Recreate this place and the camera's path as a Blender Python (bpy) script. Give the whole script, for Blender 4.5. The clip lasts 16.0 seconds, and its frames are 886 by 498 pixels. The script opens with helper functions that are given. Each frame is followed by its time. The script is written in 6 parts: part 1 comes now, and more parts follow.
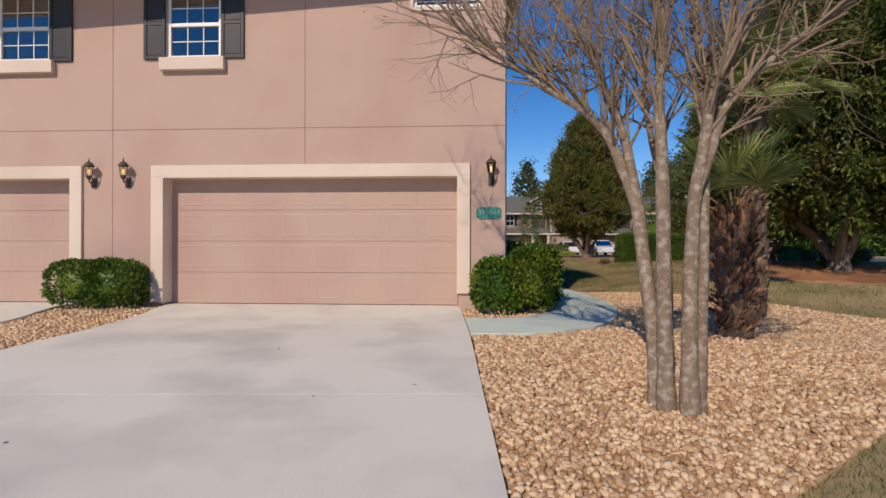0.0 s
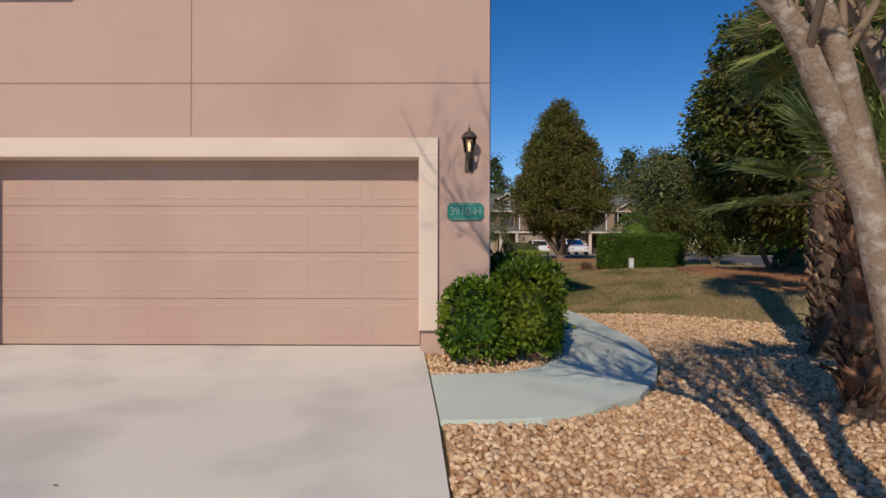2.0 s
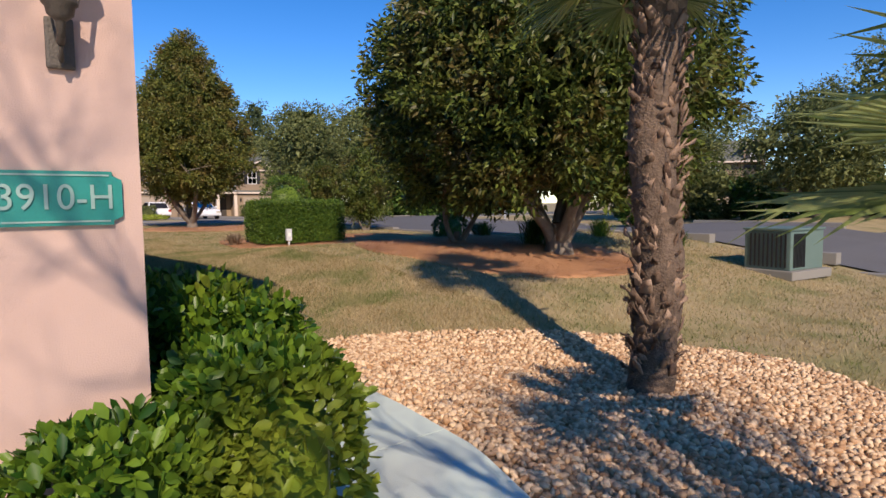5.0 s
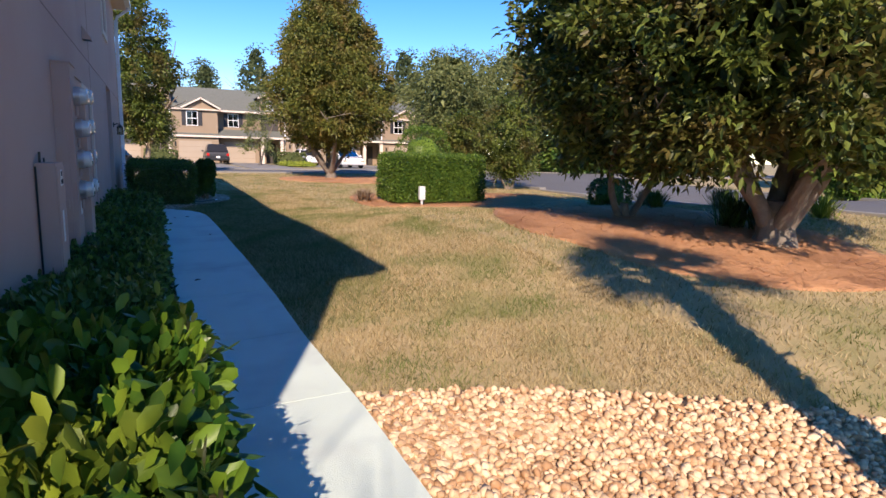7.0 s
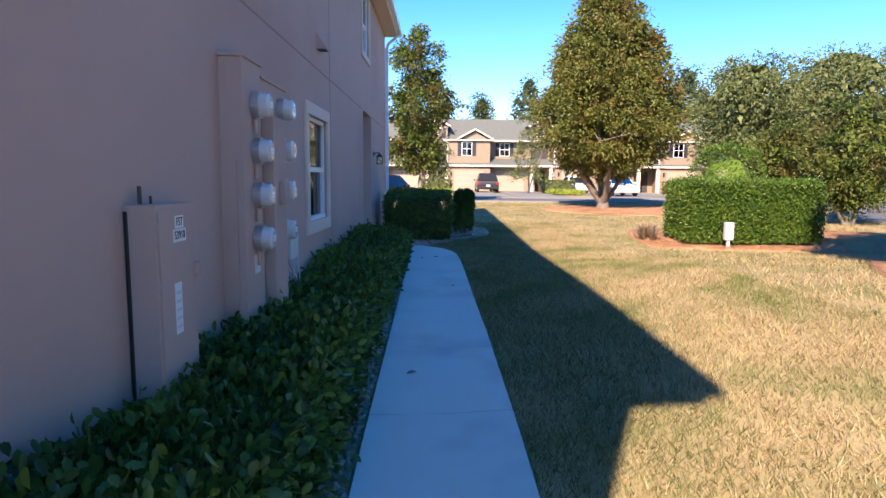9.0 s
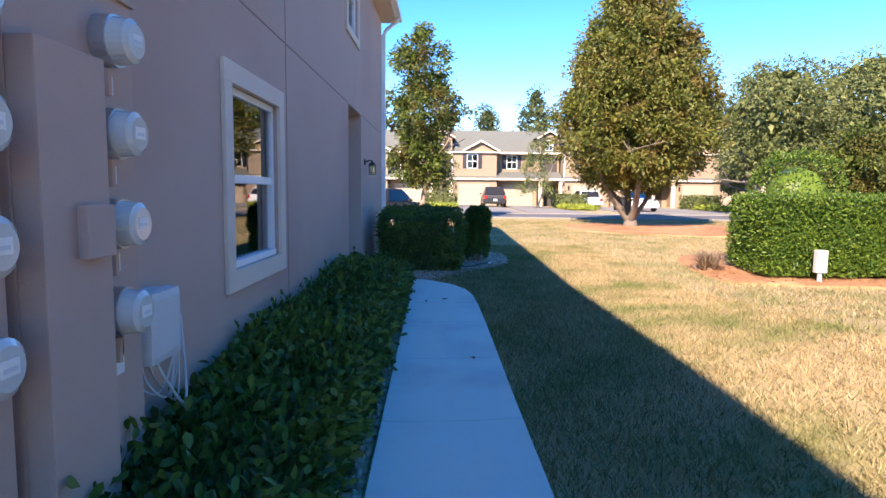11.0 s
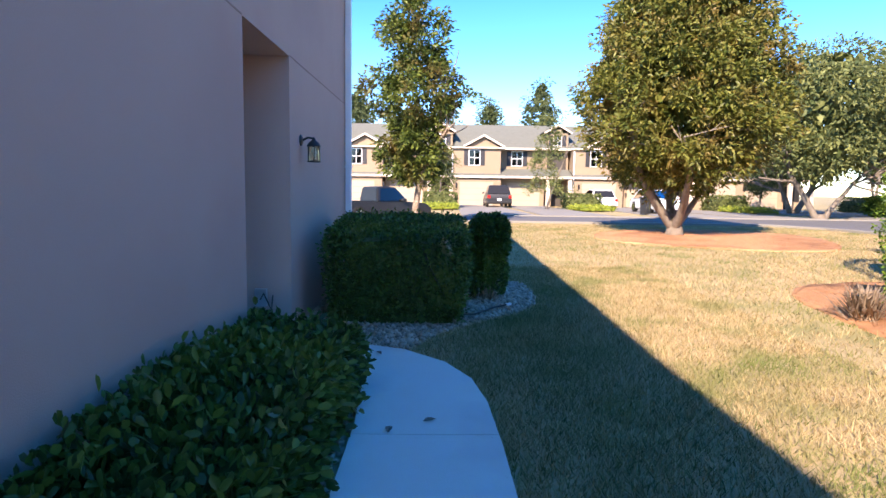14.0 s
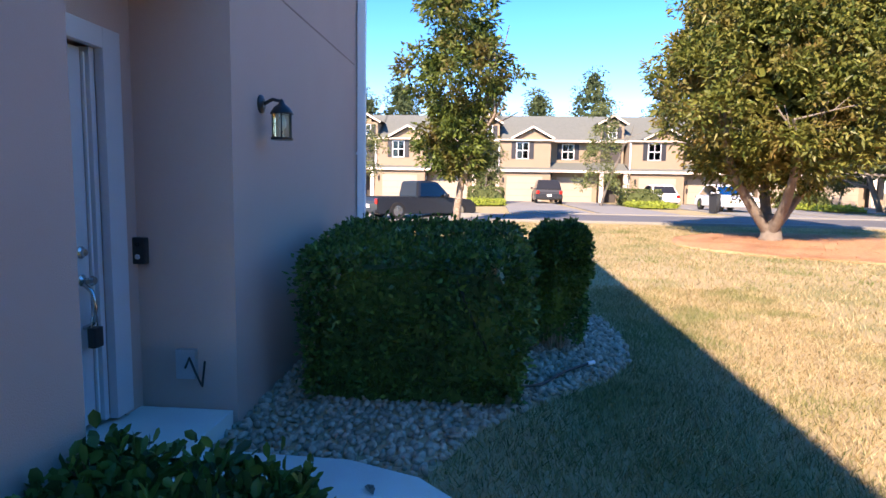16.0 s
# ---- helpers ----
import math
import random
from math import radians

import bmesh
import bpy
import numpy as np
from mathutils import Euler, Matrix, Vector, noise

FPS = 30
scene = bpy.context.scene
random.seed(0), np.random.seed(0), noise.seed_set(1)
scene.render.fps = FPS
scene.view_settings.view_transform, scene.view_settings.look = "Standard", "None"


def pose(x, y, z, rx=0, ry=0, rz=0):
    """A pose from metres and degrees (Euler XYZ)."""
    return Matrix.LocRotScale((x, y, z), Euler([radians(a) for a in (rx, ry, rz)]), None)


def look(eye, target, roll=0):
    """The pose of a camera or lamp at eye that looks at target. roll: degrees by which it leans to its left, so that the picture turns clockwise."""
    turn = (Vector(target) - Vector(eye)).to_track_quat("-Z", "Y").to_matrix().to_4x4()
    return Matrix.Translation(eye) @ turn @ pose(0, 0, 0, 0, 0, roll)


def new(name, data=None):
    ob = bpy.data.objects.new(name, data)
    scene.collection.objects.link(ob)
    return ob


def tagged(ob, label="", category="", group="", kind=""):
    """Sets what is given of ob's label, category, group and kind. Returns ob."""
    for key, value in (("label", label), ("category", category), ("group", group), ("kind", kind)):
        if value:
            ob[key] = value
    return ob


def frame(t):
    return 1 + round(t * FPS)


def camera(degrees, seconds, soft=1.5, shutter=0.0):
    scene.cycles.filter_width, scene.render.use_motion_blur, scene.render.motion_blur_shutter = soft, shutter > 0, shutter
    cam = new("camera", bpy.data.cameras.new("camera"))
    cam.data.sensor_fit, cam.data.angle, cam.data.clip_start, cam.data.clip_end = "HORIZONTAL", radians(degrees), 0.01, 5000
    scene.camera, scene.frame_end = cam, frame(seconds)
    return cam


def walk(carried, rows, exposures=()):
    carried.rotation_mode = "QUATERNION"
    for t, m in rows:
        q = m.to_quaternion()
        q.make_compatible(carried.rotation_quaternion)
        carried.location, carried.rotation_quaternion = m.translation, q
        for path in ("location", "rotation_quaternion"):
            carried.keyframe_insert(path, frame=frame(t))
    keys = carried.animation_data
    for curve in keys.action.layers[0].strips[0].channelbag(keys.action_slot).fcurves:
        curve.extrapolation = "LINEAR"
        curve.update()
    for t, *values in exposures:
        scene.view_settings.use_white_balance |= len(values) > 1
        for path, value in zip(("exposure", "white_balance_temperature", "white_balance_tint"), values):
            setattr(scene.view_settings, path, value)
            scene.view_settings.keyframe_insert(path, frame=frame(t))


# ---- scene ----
cam = camera(73.5, 16.0)
PATH = [
    (0, (-1.113, -9.978, 0.914), (-1.091, -7.979, 0.92), 0.1),
    (0.5, (-1.094, -9.183, 0.944), (-1.072, -7.183, 0.949), 0.1),
    (1, (-1.056, -8.402, 1.023), (-1.034, -6.402, 1.024), 0.1),
    (1.5, (-1.019, -7.627, 1.08), (-0.991, -5.628, 1.079), 0.1),
    (2, (-0.964, -6.88, 1.13), (-0.826, -4.885, 1.126), 0.1),
    (2.5, (-0.976, -6.177, 1.194), (-0.606, -4.211, 1.172), 0.2),
    (3, (-0.946, -5.434, 1.265), (-0.335, -3.53, 1.226), 0.6),
    (3.5, (-0.885, -4.73, 1.337), (-0.014, -2.931, 1.287), 0.4),
    (4, (-0.806, -4.031, 1.384), (0.31, -2.373, 1.327), 0.3),
    (4.2, (-0.777, -3.746, 1.384), (0.43, -2.152, 1.323), 0.2),
    (6.3, (0.349, -1.498, 1.728), (1.598, 0.037, 1.435), -0.1),
    (6.5, (0.535, -1.255, 1.727), (1.684, 0.354, 1.423), 0.1),
    (7, (0.912, -0.494, 1.623), (1.769, 1.287, 1.314), 1.4),
    (7.5, (1.179, 0.165, 1.65), (1.709, 2.068, 1.338), 1.5),
    (8, (1.349, 0.958, 1.639), (1.599, 2.922, 1.359), 1.0),
    (8.5, (1.463, 1.728, 1.63), (1.535, 3.711, 1.381), 0.6),
    (9, (1.524, 2.499, 1.628), (1.534, 4.485, 1.394), 0.5),
    (9.2, (1.579, 2.805, 1.624), (1.566, 4.792, 1.391), 0.2),
    (11.3, (1.412, 5.835, 1.667), (1.412, 7.826, 1.48), 0.6),
    (11.5, (1.431, 6.142, 1.692), (1.423, 8.132, 1.497), 0.7),
    (12, (1.437, 6.902, 1.675), (1.432, 8.892, 1.479), 0.8),
    (12.5, (1.454, 7.651, 1.683), (1.45, 9.641, 1.486), 0.8),
    (13, (1.494, 8.385, 1.666), (1.488, 10.375, 1.471), 0.7),
    (13.5, (1.508, 9.053, 1.667), (1.505, 11.044, 1.473), 0.7),
    (14, (1.525, 9.742, 1.666), (1.523, 11.733, 1.472), 0.8),
    (14.5, (1.531, 10.387, 1.661), (1.529, 12.378, 1.466), 0.8),
    (15, (1.521, 11.067, 1.678), (1.523, 13.057, 1.48), 1.0),
    (15.5, (1.503, 11.685, 1.68), (1.5, 13.675, 1.477), 1.1),
    (16, (1.496, 12.259, 1.678), (1.344, 14.241, 1.464), 1.0),
]
EXPOSURES = [(0.0, -0.18, 7000, 13), (2.5, -0.28, 7000, 13), (4.0, 0.18, 7000, 15), (6.5, 0.88, 7050, 18), (9.0, 1.7, 7200, 20), (12.5, 1.98, 7250, 20), (16.0, 1.95, 7350, 21)]
SKEW = Matrix.Translation((0, -0.375, 0)) @ Matrix.Rotation(radians(-4.5), 4, "Z")      # the front of the house is a little off square to its side
walk(cam, [(t, look(eye, target, roll)) for t, eye, target, roll in PATH], EXPOSURES)

# ---- world and sun ----
SUN_X, SUN_Y = 0.565, 1.34      # shift of a shadow for each metre of height
ELEV = math.atan(1 / math.hypot(SUN_X, SUN_Y))
world = bpy.data.worlds.new("sky")
scene.world = world
world.use_nodes = True
wn = world.node_tree
sky = wn.nodes.new("ShaderNodeTexSky")
sky.sky_type = "NISHITA"
sky.sun_disc = False
sky.sun_elevation = ELEV
sky.sun_rotation = math.atan2(-SUN_X, -SUN_Y)
sky.altitude, sky.air_density, sky.dust_density, sky.ozone_density = 3000, 1.1, 0.0, 2.0
wn.nodes["Background"].inputs[1].default_value = 0.14
hs = wn.nodes.new("ShaderNodeHueSaturation")
hs.inputs["Saturation"].default_value, hs.inputs["Value"].default_value = 1.4, 0.92
hs.inputs["Hue"].default_value = 0.508
wn.links.new(sky.outputs[0], hs.inputs["Color"])
wn.links.new(hs.outputs[0], wn.nodes["Background"].inputs[0])
sun_data = bpy.data.lights.new("sun", "SUN")
sun_data.energy, sun_data.angle, sun_data.color = 3.55, radians(0.53), (1.0, 0.88, 0.74)
sun = new("sun", sun_data)
sun.matrix_world = look((0, 0, 0), (SUN_X, SUN_Y, -1))

# ---- materials ----
def smooth(a, b, v):
    u = min(1.0, max(0.0, (v - a) / (b - a)))
    return u * u * (3 - 2 * u)


def mat(name, c1, c2, size=0.2, rough=0.7, bump=0.3, fine=0.01, metallic=0.0, island=0.0, obj=0.0, coat=0.0, c3=None, stain=1.5, gloss=0.5):
    """A procedural surface: two colours mixed by coarse and fine noise at real size, with fine relief."""
    m = bpy.data.materials.new(name)
    m.use_nodes = True
    nt = m.node_tree
    N, L = nt.nodes, nt.links
    p = N["Principled BSDF"]
    tc = N.new("ShaderNodeTexCoord")
    n1, n2, n3 = (N.new("ShaderNodeTexNoise") for _ in range(3))
    for n, s, d in ((n1, 1 / size, 5), (n2, 1 / fine, 3), (n3, 1 / stain, 3)):
        n.inputs["Scale"].default_value, n.inputs["Detail"].default_value = s, d
        L.new(tc.outputs["Object"], n.inputs["Vector"])
    mix = N.new("ShaderNodeMix")
    mix.data_type = "RGBA"
    mix.inputs[6].default_value, mix.inputs[7].default_value = (*c1, 1), (*c2, 1)
    ad = N.new("ShaderNodeMath")
    ad.operation = "MULTIPLY_ADD"
    ad.inputs[1].default_value = 0.55
    L.new(n2.outputs[0], ad.inputs[0])
    hf = N.new("ShaderNodeMath")
    hf.operation = "MULTIPLY_ADD"
    hf.inputs[1].default_value, hf.inputs[2].default_value = 0.9, -0.22
    L.new(n1.outputs[0], hf.inputs[0])
    L.new(hf.outputs[0], ad.inputs[2])
    fac = ad.outputs[0]
    if island or obj:
        src = N.new("ShaderNodeNewGeometry").outputs["Random Per Island"] if island else N.new("ShaderNodeObjectInfo").outputs["Random"]
        ri = N.new("ShaderNodeMath")
        ri.operation = "MULTIPLY_ADD"
        ri.inputs[1].default_value, ri.inputs[2].default_value = (island or obj) * 1.6, -(island or obj) * 0.8
        L.new(src, ri.inputs[0])
        r2 = N.new("ShaderNodeMath")
        r2.operation = "ADD"
        r2.use_clamp = True
        L.new(ri.outputs[0], r2.inputs[0])
        L.new(fac, r2.inputs[1])
        fac = r2.outputs[0]
    L.new(fac, mix.inputs[0])
    col = mix.outputs[2]
    if c3:
        mx = N.new("ShaderNodeMix")
        mx.data_type = "RGBA"
        mx.inputs[7].default_value = (*c3, 1)
        rp = N.new("ShaderNodeValToRGB")
        rp.color_ramp.elements[0].position, rp.color_ramp.elements[1].position = 0.48, 0.68
        L.new(n3.outputs[0], rp.inputs[0])
        L.new(rp.outputs[0], mx.inputs[0])
        L.new(col, mx.inputs[6])
        col = mx.outputs[2]
    L.new(col, p.inputs["Base Color"])
    p.inputs["Specular IOR Level"].default_value = gloss
    p.inputs["Roughness"].default_value, p.inputs["Metallic"].default_value = rough, metallic
    p.inputs["Coat Weight"].default_value = coat
    if bump:
        b = N.new("ShaderNodeBump")
        b.inputs["Strength"].default_value, b.inputs["Distance"].default_value = bump, fine
        L.new(n2.outputs[0], b.inputs["Height"])
        L.new(b.outputs[0], p.inputs["Normal"])
    return m


def leaf_mat(name, c1, c2, rough=0.4, trans=0.25, spread=0.8, c3=None):
    """Leaves: colour from leaf to leaf, some light through the blade."""
    m = mat(name, c1, c2, size=0.6, rough=rough, bump=0, fine=0.05, island=spread, c3=c3, stain=0.8, gloss=0.28)
    nt = m.node_tree
    N, L = nt.nodes, nt.links
    p = N["Principled BSDF"]
    tr = N.new("ShaderNodeBsdfTranslucent")
    src = p.inputs["Base Color"].links[0].from_socket
    L.new(src, tr.inputs["Color"])
    mx = N.new("ShaderNodeMixShader")
    mx.inputs[0].default_value = trans
    L.new(p.outputs[0], mx.inputs[1])
    L.new(tr.outputs[0], mx.inputs[2])
    L.new(mx.outputs[0], N["Material Output"].inputs[0])
    return m


def glass_mat(name, tint=(0.75, 0.8, 0.8), ior=1.55):
    m = bpy.data.materials.new(name)
    m.use_nodes = True
    N, L = m.node_tree.nodes, m.node_tree.links
    t, g, f, mx = (N.new(k) for k in ("ShaderNodeBsdfTransparent", "ShaderNodeBsdfGlossy", "ShaderNodeFresnel", "ShaderNodeMixShader"))
    t.inputs[0].default_value = (*tint, 1)
    g.inputs["Roughness"].default_value = 0.01
    f.inputs[0].default_value = ior
    for a, b in ((f.outputs[0], mx.inputs[0]), (t.outputs[0], mx.inputs[1]), (g.outputs[0], mx.inputs[2]), (mx.outputs[0], N["Material Output"].inputs[0])):
        L.new(a, b)
    return m


def lamp_mat(name, colour, strength):
    m = bpy.data.materials.new(name)
    m.use_nodes = True
    p = m.node_tree.nodes["Principled BSDF"]
    p.inputs["Emission Color"].default_value, p.inputs["Emission Strength"].default_value = (*colour, 1), strength
    return m


STUCCO = mat("stucco", (0.49, 0.34, 0.28), (0.55, 0.39, 0.325), size=0.9, rough=0.9, bump=0.35, fine=0.006, c3=(0.475, 0.315, 0.262), stain=2.2)
TRIM = mat("cream_trim", (0.70, 0.575, 0.47), (0.76, 0.64, 0.535), size=0.5, rough=0.85, bump=0.25, fine=0.006, c3=(0.65, 0.535, 0.44))
DOORPINK = mat("garage_paint", (0.455, 0.31, 0.25), (0.495, 0.345, 0.28), size=1.2, rough=0.55, bump=0.12, fine=0.02, c3=(0.45, 0.295, 0.245))
JOINT = mat("joint", (0.28, 0.18, 0.145), (0.33, 0.215, 0.175), rough=0.9, bump=0.1)
WHITE = mat("white_vinyl", (0.78, 0.79, 0.8), (0.84, 0.84, 0.84), rough=0.4, bump=0.05)
SHUTTER = mat("black_shutter", (0.018, 0.018, 0.022), (0.03, 0.03, 0.034), rough=0.5, bump=0.1)
BRONZE = mat("dark_bronze", (0.045, 0.038, 0.03), (0.12, 0.10, 0.08), rough=0.55, bump=0.3, metallic=0.3)
BLACK = mat("black_plastic", (0.012, 0.012, 0.013), (0.022, 0.022, 0.024), rough=0.4, bump=0.1)
GLASS = glass_mat("window_glass", ior=3.0)
DARKGLASS = glass_mat("dark_glass", (0.25, 0.28, 0.3))
LAMPGLASS = glass_mat("lamp_glass", (0.9, 0.85, 0.7), 1.4)
BULB = lamp_mat("warm_bulb", (1.0, 0.72, 0.38), 1.3)
BLIND = mat("blind", (0.5, 0.5, 0.48), (0.6, 0.6, 0.57), rough=0.6, bump=0.05)
CONCRETE = mat("concrete", (0.72, 0.69, 0.605), (0.81, 0.78, 0.69), size=0.7, rough=0.88, bump=0.35, fine=0.008, c3=(0.60, 0.575, 0.515), stain=1.2)
WALK = mat("walk_concrete", (0.56, 0.655, 0.585), (0.66, 0.755, 0.675), size=0.6, rough=0.88, bump=0.3, fine=0.008, c3=(0.50, 0.56, 0.52), stain=0.9)
KERB = mat("kerb_concrete", (0.21, 0.195, 0.17), (0.27, 0.255, 0.225), size=0.8, rough=0.9, bump=0.2)
ASPHALT = mat("asphalt", (0.10, 0.096, 0.092), (0.15, 0.145, 0.14), size=1.5, rough=0.9, bump=0.4, fine=0.012, c3=(0.12, 0.118, 0.118), stain=3)
SOIL = mat("lawn_soil", (0.30, 0.225, 0.11), (0.46, 0.36, 0.19), size=0.35, rough=0.95, bump=0.8, fine=0.015, c3=(0.24, 0.215, 0.085), stain=1.1)
BEDSOIL = mat("bed_soil", (0.38, 0.235, 0.13), (0.62, 0.43, 0.26), size=0.05, rough=0.95, bump=0.8, fine=0.02)
ROCK = mat("river_rock", (0.40, 0.22, 0.105), (0.80, 0.59, 0.375), size=0.03, rough=0.75, bump=0.25, fine=0.006, island=0.7)
ROCKOBJ = mat("river_rock_piece", (0.40, 0.22, 0.105), (0.80, 0.59, 0.375), size=0.03, rough=0.75, bump=0.25, fine=0.006, obj=0.7)
PALEROCK = mat("pale_gravel", (0.26, 0.19, 0.135), (0.52, 0.42, 0.32), size=0.03, rough=0.8, bump=0.25, fine=0.006, island=0.7)
STRAW = mat("pine_straw", (0.42, 0.20, 0.09), (0.62, 0.34, 0.17), size=0.08, rough=0.95, bump=0.9, fine=0.015, island=0.5, c3=(0.34, 0.16, 0.075))
GRASS = leaf_mat("grass_blade", (0.26, 0.19, 0.085), (0.60, 0.48, 0.27), rough=0.7, trans=0.3, spread=0.7, c3=(0.17, 0.20, 0.06))
GRASSGREEN = leaf_mat("green_grass_blade", (0.10, 0.125, 0.04), (0.30, 0.28, 0.12), rough=0.7, trans=0.3, spread=0.8)
BARK = mat("smooth_bark", (0.15, 0.105, 0.07), (0.33, 0.245, 0.175), size=0.16, rough=0.92, bump=0.6, fine=0.015, c3=(0.42, 0.365, 0.30), stain=0.055)
TWIG = mat("twig_bark", (0.20, 0.14, 0.09), (0.34, 0.26, 0.19), size=0.1, rough=0.9, bump=0.2)
DARKBARK = mat("dark_bark", (0.11, 0.09, 0.07), (0.27, 0.225, 0.18), size=0.1, rough=0.95, bump=0.7, fine=0.02)
PALMBARK = mat("palm_bark", (0.05, 0.032, 0.022), (0.26, 0.18, 0.125), size=0.06, rough=0.95, bump=1.0, fine=0.02, c3=(0.09, 0.06, 0.04), stain=0.15)
BOOT = mat("palm_boot", (0.08, 0.042, 0.024), (0.40, 0.27, 0.185), size=0.06, rough=0.9, bump=0.6, fine=0.01, obj=0.6)
BOOTDARK = mat("palm_boot_dark", (0.03, 0.016, 0.01), (0.34, 0.17, 0.10), size=0.06, rough=0.9, bump=0.6, fine=0.01, obj=0.6)
FROND = leaf_mat("palm_frond", (0.13, 0.19, 0.045), (0.42, 0.47, 0.16), rough=0.38, trans=0.35, spread=0.7)
PETIOLE = mat("palm_stalk", (0.25, 0.19, 0.07), (0.36, 0.22, 0.08), rough=0.6, bump=0.1)
HEDGELEAF = leaf_mat("hedge_leaf", (0.035, 0.085, 0.016), (0.15, 0.235, 0.032), rough=0.42, spread=0.8)
PITTO = leaf_mat("pittosporum_leaf", (0.02, 0.058, 0.016), (0.10, 0.19, 0.036), rough=0.34, spread=0.85, c3=(0.14, 0.19, 0.03))
BRIGHTLEAF = leaf_mat("bright_leaf", (0.022, 0.075, 0.01), (0.15, 0.25, 0.022), rough=0.36, spread=0.9, c3=(0.22, 0.26, 0.03))
MAGLEAF = leaf_mat("magnolia_leaf", (0.028, 0.053, 0.012), (0.16, 0.205, 0.04), rough=0.45, spread=0.8, c3=(0.13, 0.10, 0.03))
CONELEAF = leaf_mat("tree_leaf", (0.065, 0.09, 0.018), (0.22, 0.225, 0.05), rough=0.45, spread=0.8, c3=(0.19, 0.135, 0.04))
OAKLEAF = leaf_mat("oak_leaf", (0.07, 0.095, 0.03), (0.21, 0.23, 0.08), rough=0.6, spread=0.8)
PINELEAF = leaf_mat("far_leaf", (0.05, 0.075, 0.03), (0.11, 0.14, 0.06), rough=0.7, spread=0.7)
YELLOWGREEN = leaf_mat("groundcover", (0.18, 0.24, 0.03), (0.36, 0.40, 0.06), rough=0.6, spread=0.7)
TEAL = mat("sign_teal", (0.005, 0.18, 0.15), (0.01, 0.24, 0.20), rough=0.35, bump=0.15)
SIGNTEXT = mat("sign_relief", (0.2, 0.33, 0.29), (0.28, 0.41, 0.36), rough=0.5, bump=0.1)
METER = mat("meter_glass", (0.55, 0.55, 0.52), (0.68, 0.68, 0.65), size=0.05, rough=0.15, bump=0.05, coat=0.6)
METERRING = mat("meter_ring", (0.42, 0.42, 0.42), (0.6, 0.6, 0.6), rough=0.35, metallic=0.8, bump=0.1)
UTILGREY = mat("utility_grey", (0.52, 0.55, 0.57), (0.6, 0.63, 0.65), rough=0.5, bump=0.1)
LABEL = mat("label_paper", (0.72, 0.72, 0.7), (0.8, 0.8, 0.78), rough=0.7, bump=0)
CHROME = mat("satin_nickel", (0.5, 0.49, 0.47), (0.6, 0.59, 0.57), rough=0.25, metallic=1.0, bump=0.05)
DOORWHITE = mat("door_paint", (0.55, 0.53, 0.52), (0.6, 0.58, 0.57), rough=0.5, bump=0.05)
ROOF = mat("roof_shingle", (0.12, 0.125, 0.105), (0.17, 0.175, 0.145), size=0.3, rough=0.95, bump=0.5, fine=0.05)
TAN = mat("tan_stucco", (0.27, 0.20, 0.135), (0.32, 0.24, 0.165), size=1.0, rough=0.9, bump=0.2)
TANLIGHT = mat("pale_garage", (0.36, 0.29, 0.22), (0.41, 0.33, 0.25), size=1.0, rough=0.7, bump=0.1)
CARWHITE = mat("car_white", (0.75, 0.76, 0.77), (0.8, 0.8, 0.8), rough=0.25, bump=0, coat=0.8)
CARDARK = mat("car_dark", (0.012, 0.013, 0.016), (0.02, 0.021, 0.025), rough=0.38, bump=0, coat=0.15)
RUBBER = mat("rubber", (0.012, 0.012, 0.012), (0.02, 0.02, 0.02), rough=0.8, bump=0.2)
TAILRED = mat("tail_red", (0.45, 0.015, 0.012), (0.5, 0.02, 0.015), rough=0.2, bump=0)
BOXGREEN = mat("box_green", (0.10, 0.16, 0.14), (0.14, 0.20, 0.175), rough=0.5, bump=0.1)
# near-black brown; behind glass and in openings its colour stands in for shade
NEARBLACK = mat("near_black", (0.05, 0.045, 0.04), (0.07, 0.06, 0.055), rough=0.9, bump=0)


# ---- mesh helpers ----
def skew(pts):
    """Points of the drive and the front beds, turned with the house front."""
    return [tuple((SKEW @ Vector((x, y, 0)))[:2]) for x, y in pts]


def ground_z(x, y):
    """Height of the lie of the land."""
    z = float(np.interp(y, (-30, -10.0, -6.95, -4.05, -2.65, -1.25, -0.3, 3.0, 4.7, 6.0, 10.7, 14.9, 17.0, 27.0, 40.0, 62.0), (-1.7, -0.66, -0.46, -0.21, -0.145, -0.12, -0.05, -0.06, -0.09, -0.03, 0.085, 0.165, 0.25, 0.51, 0.49, 0.45)))
    rise = 0.55 * smooth(1.2, 6.0, x) * smooth(0.8, 6.5, y) * (1 - smooth(8, 16, y))
    fall = 0.18 * smooth(1.8, 4.0, x) * (1 - smooth(0.5, 3.0, y)) * smooth(-4.0, -1.5, y)
    dip = 0.5 * smooth(27, 36, y) * smooth(3, -2, x) * (1 - smooth(42, 50, y))
    return z + rise - fall - dip


def part(name, bm, material, parent=None, label="", soft=False):
    """Links a bmesh as one mesh object, under parent if given."""
    me = bpy.data.meshes.new(name)
    bm.to_mesh(me)
    bm.free()
    if soft:
        for p in me.polygons:
            p.use_smooth = True
    me.materials.append(material)
    ob = new(name, me)
    ob.parent = parent
    return tagged(ob, label)


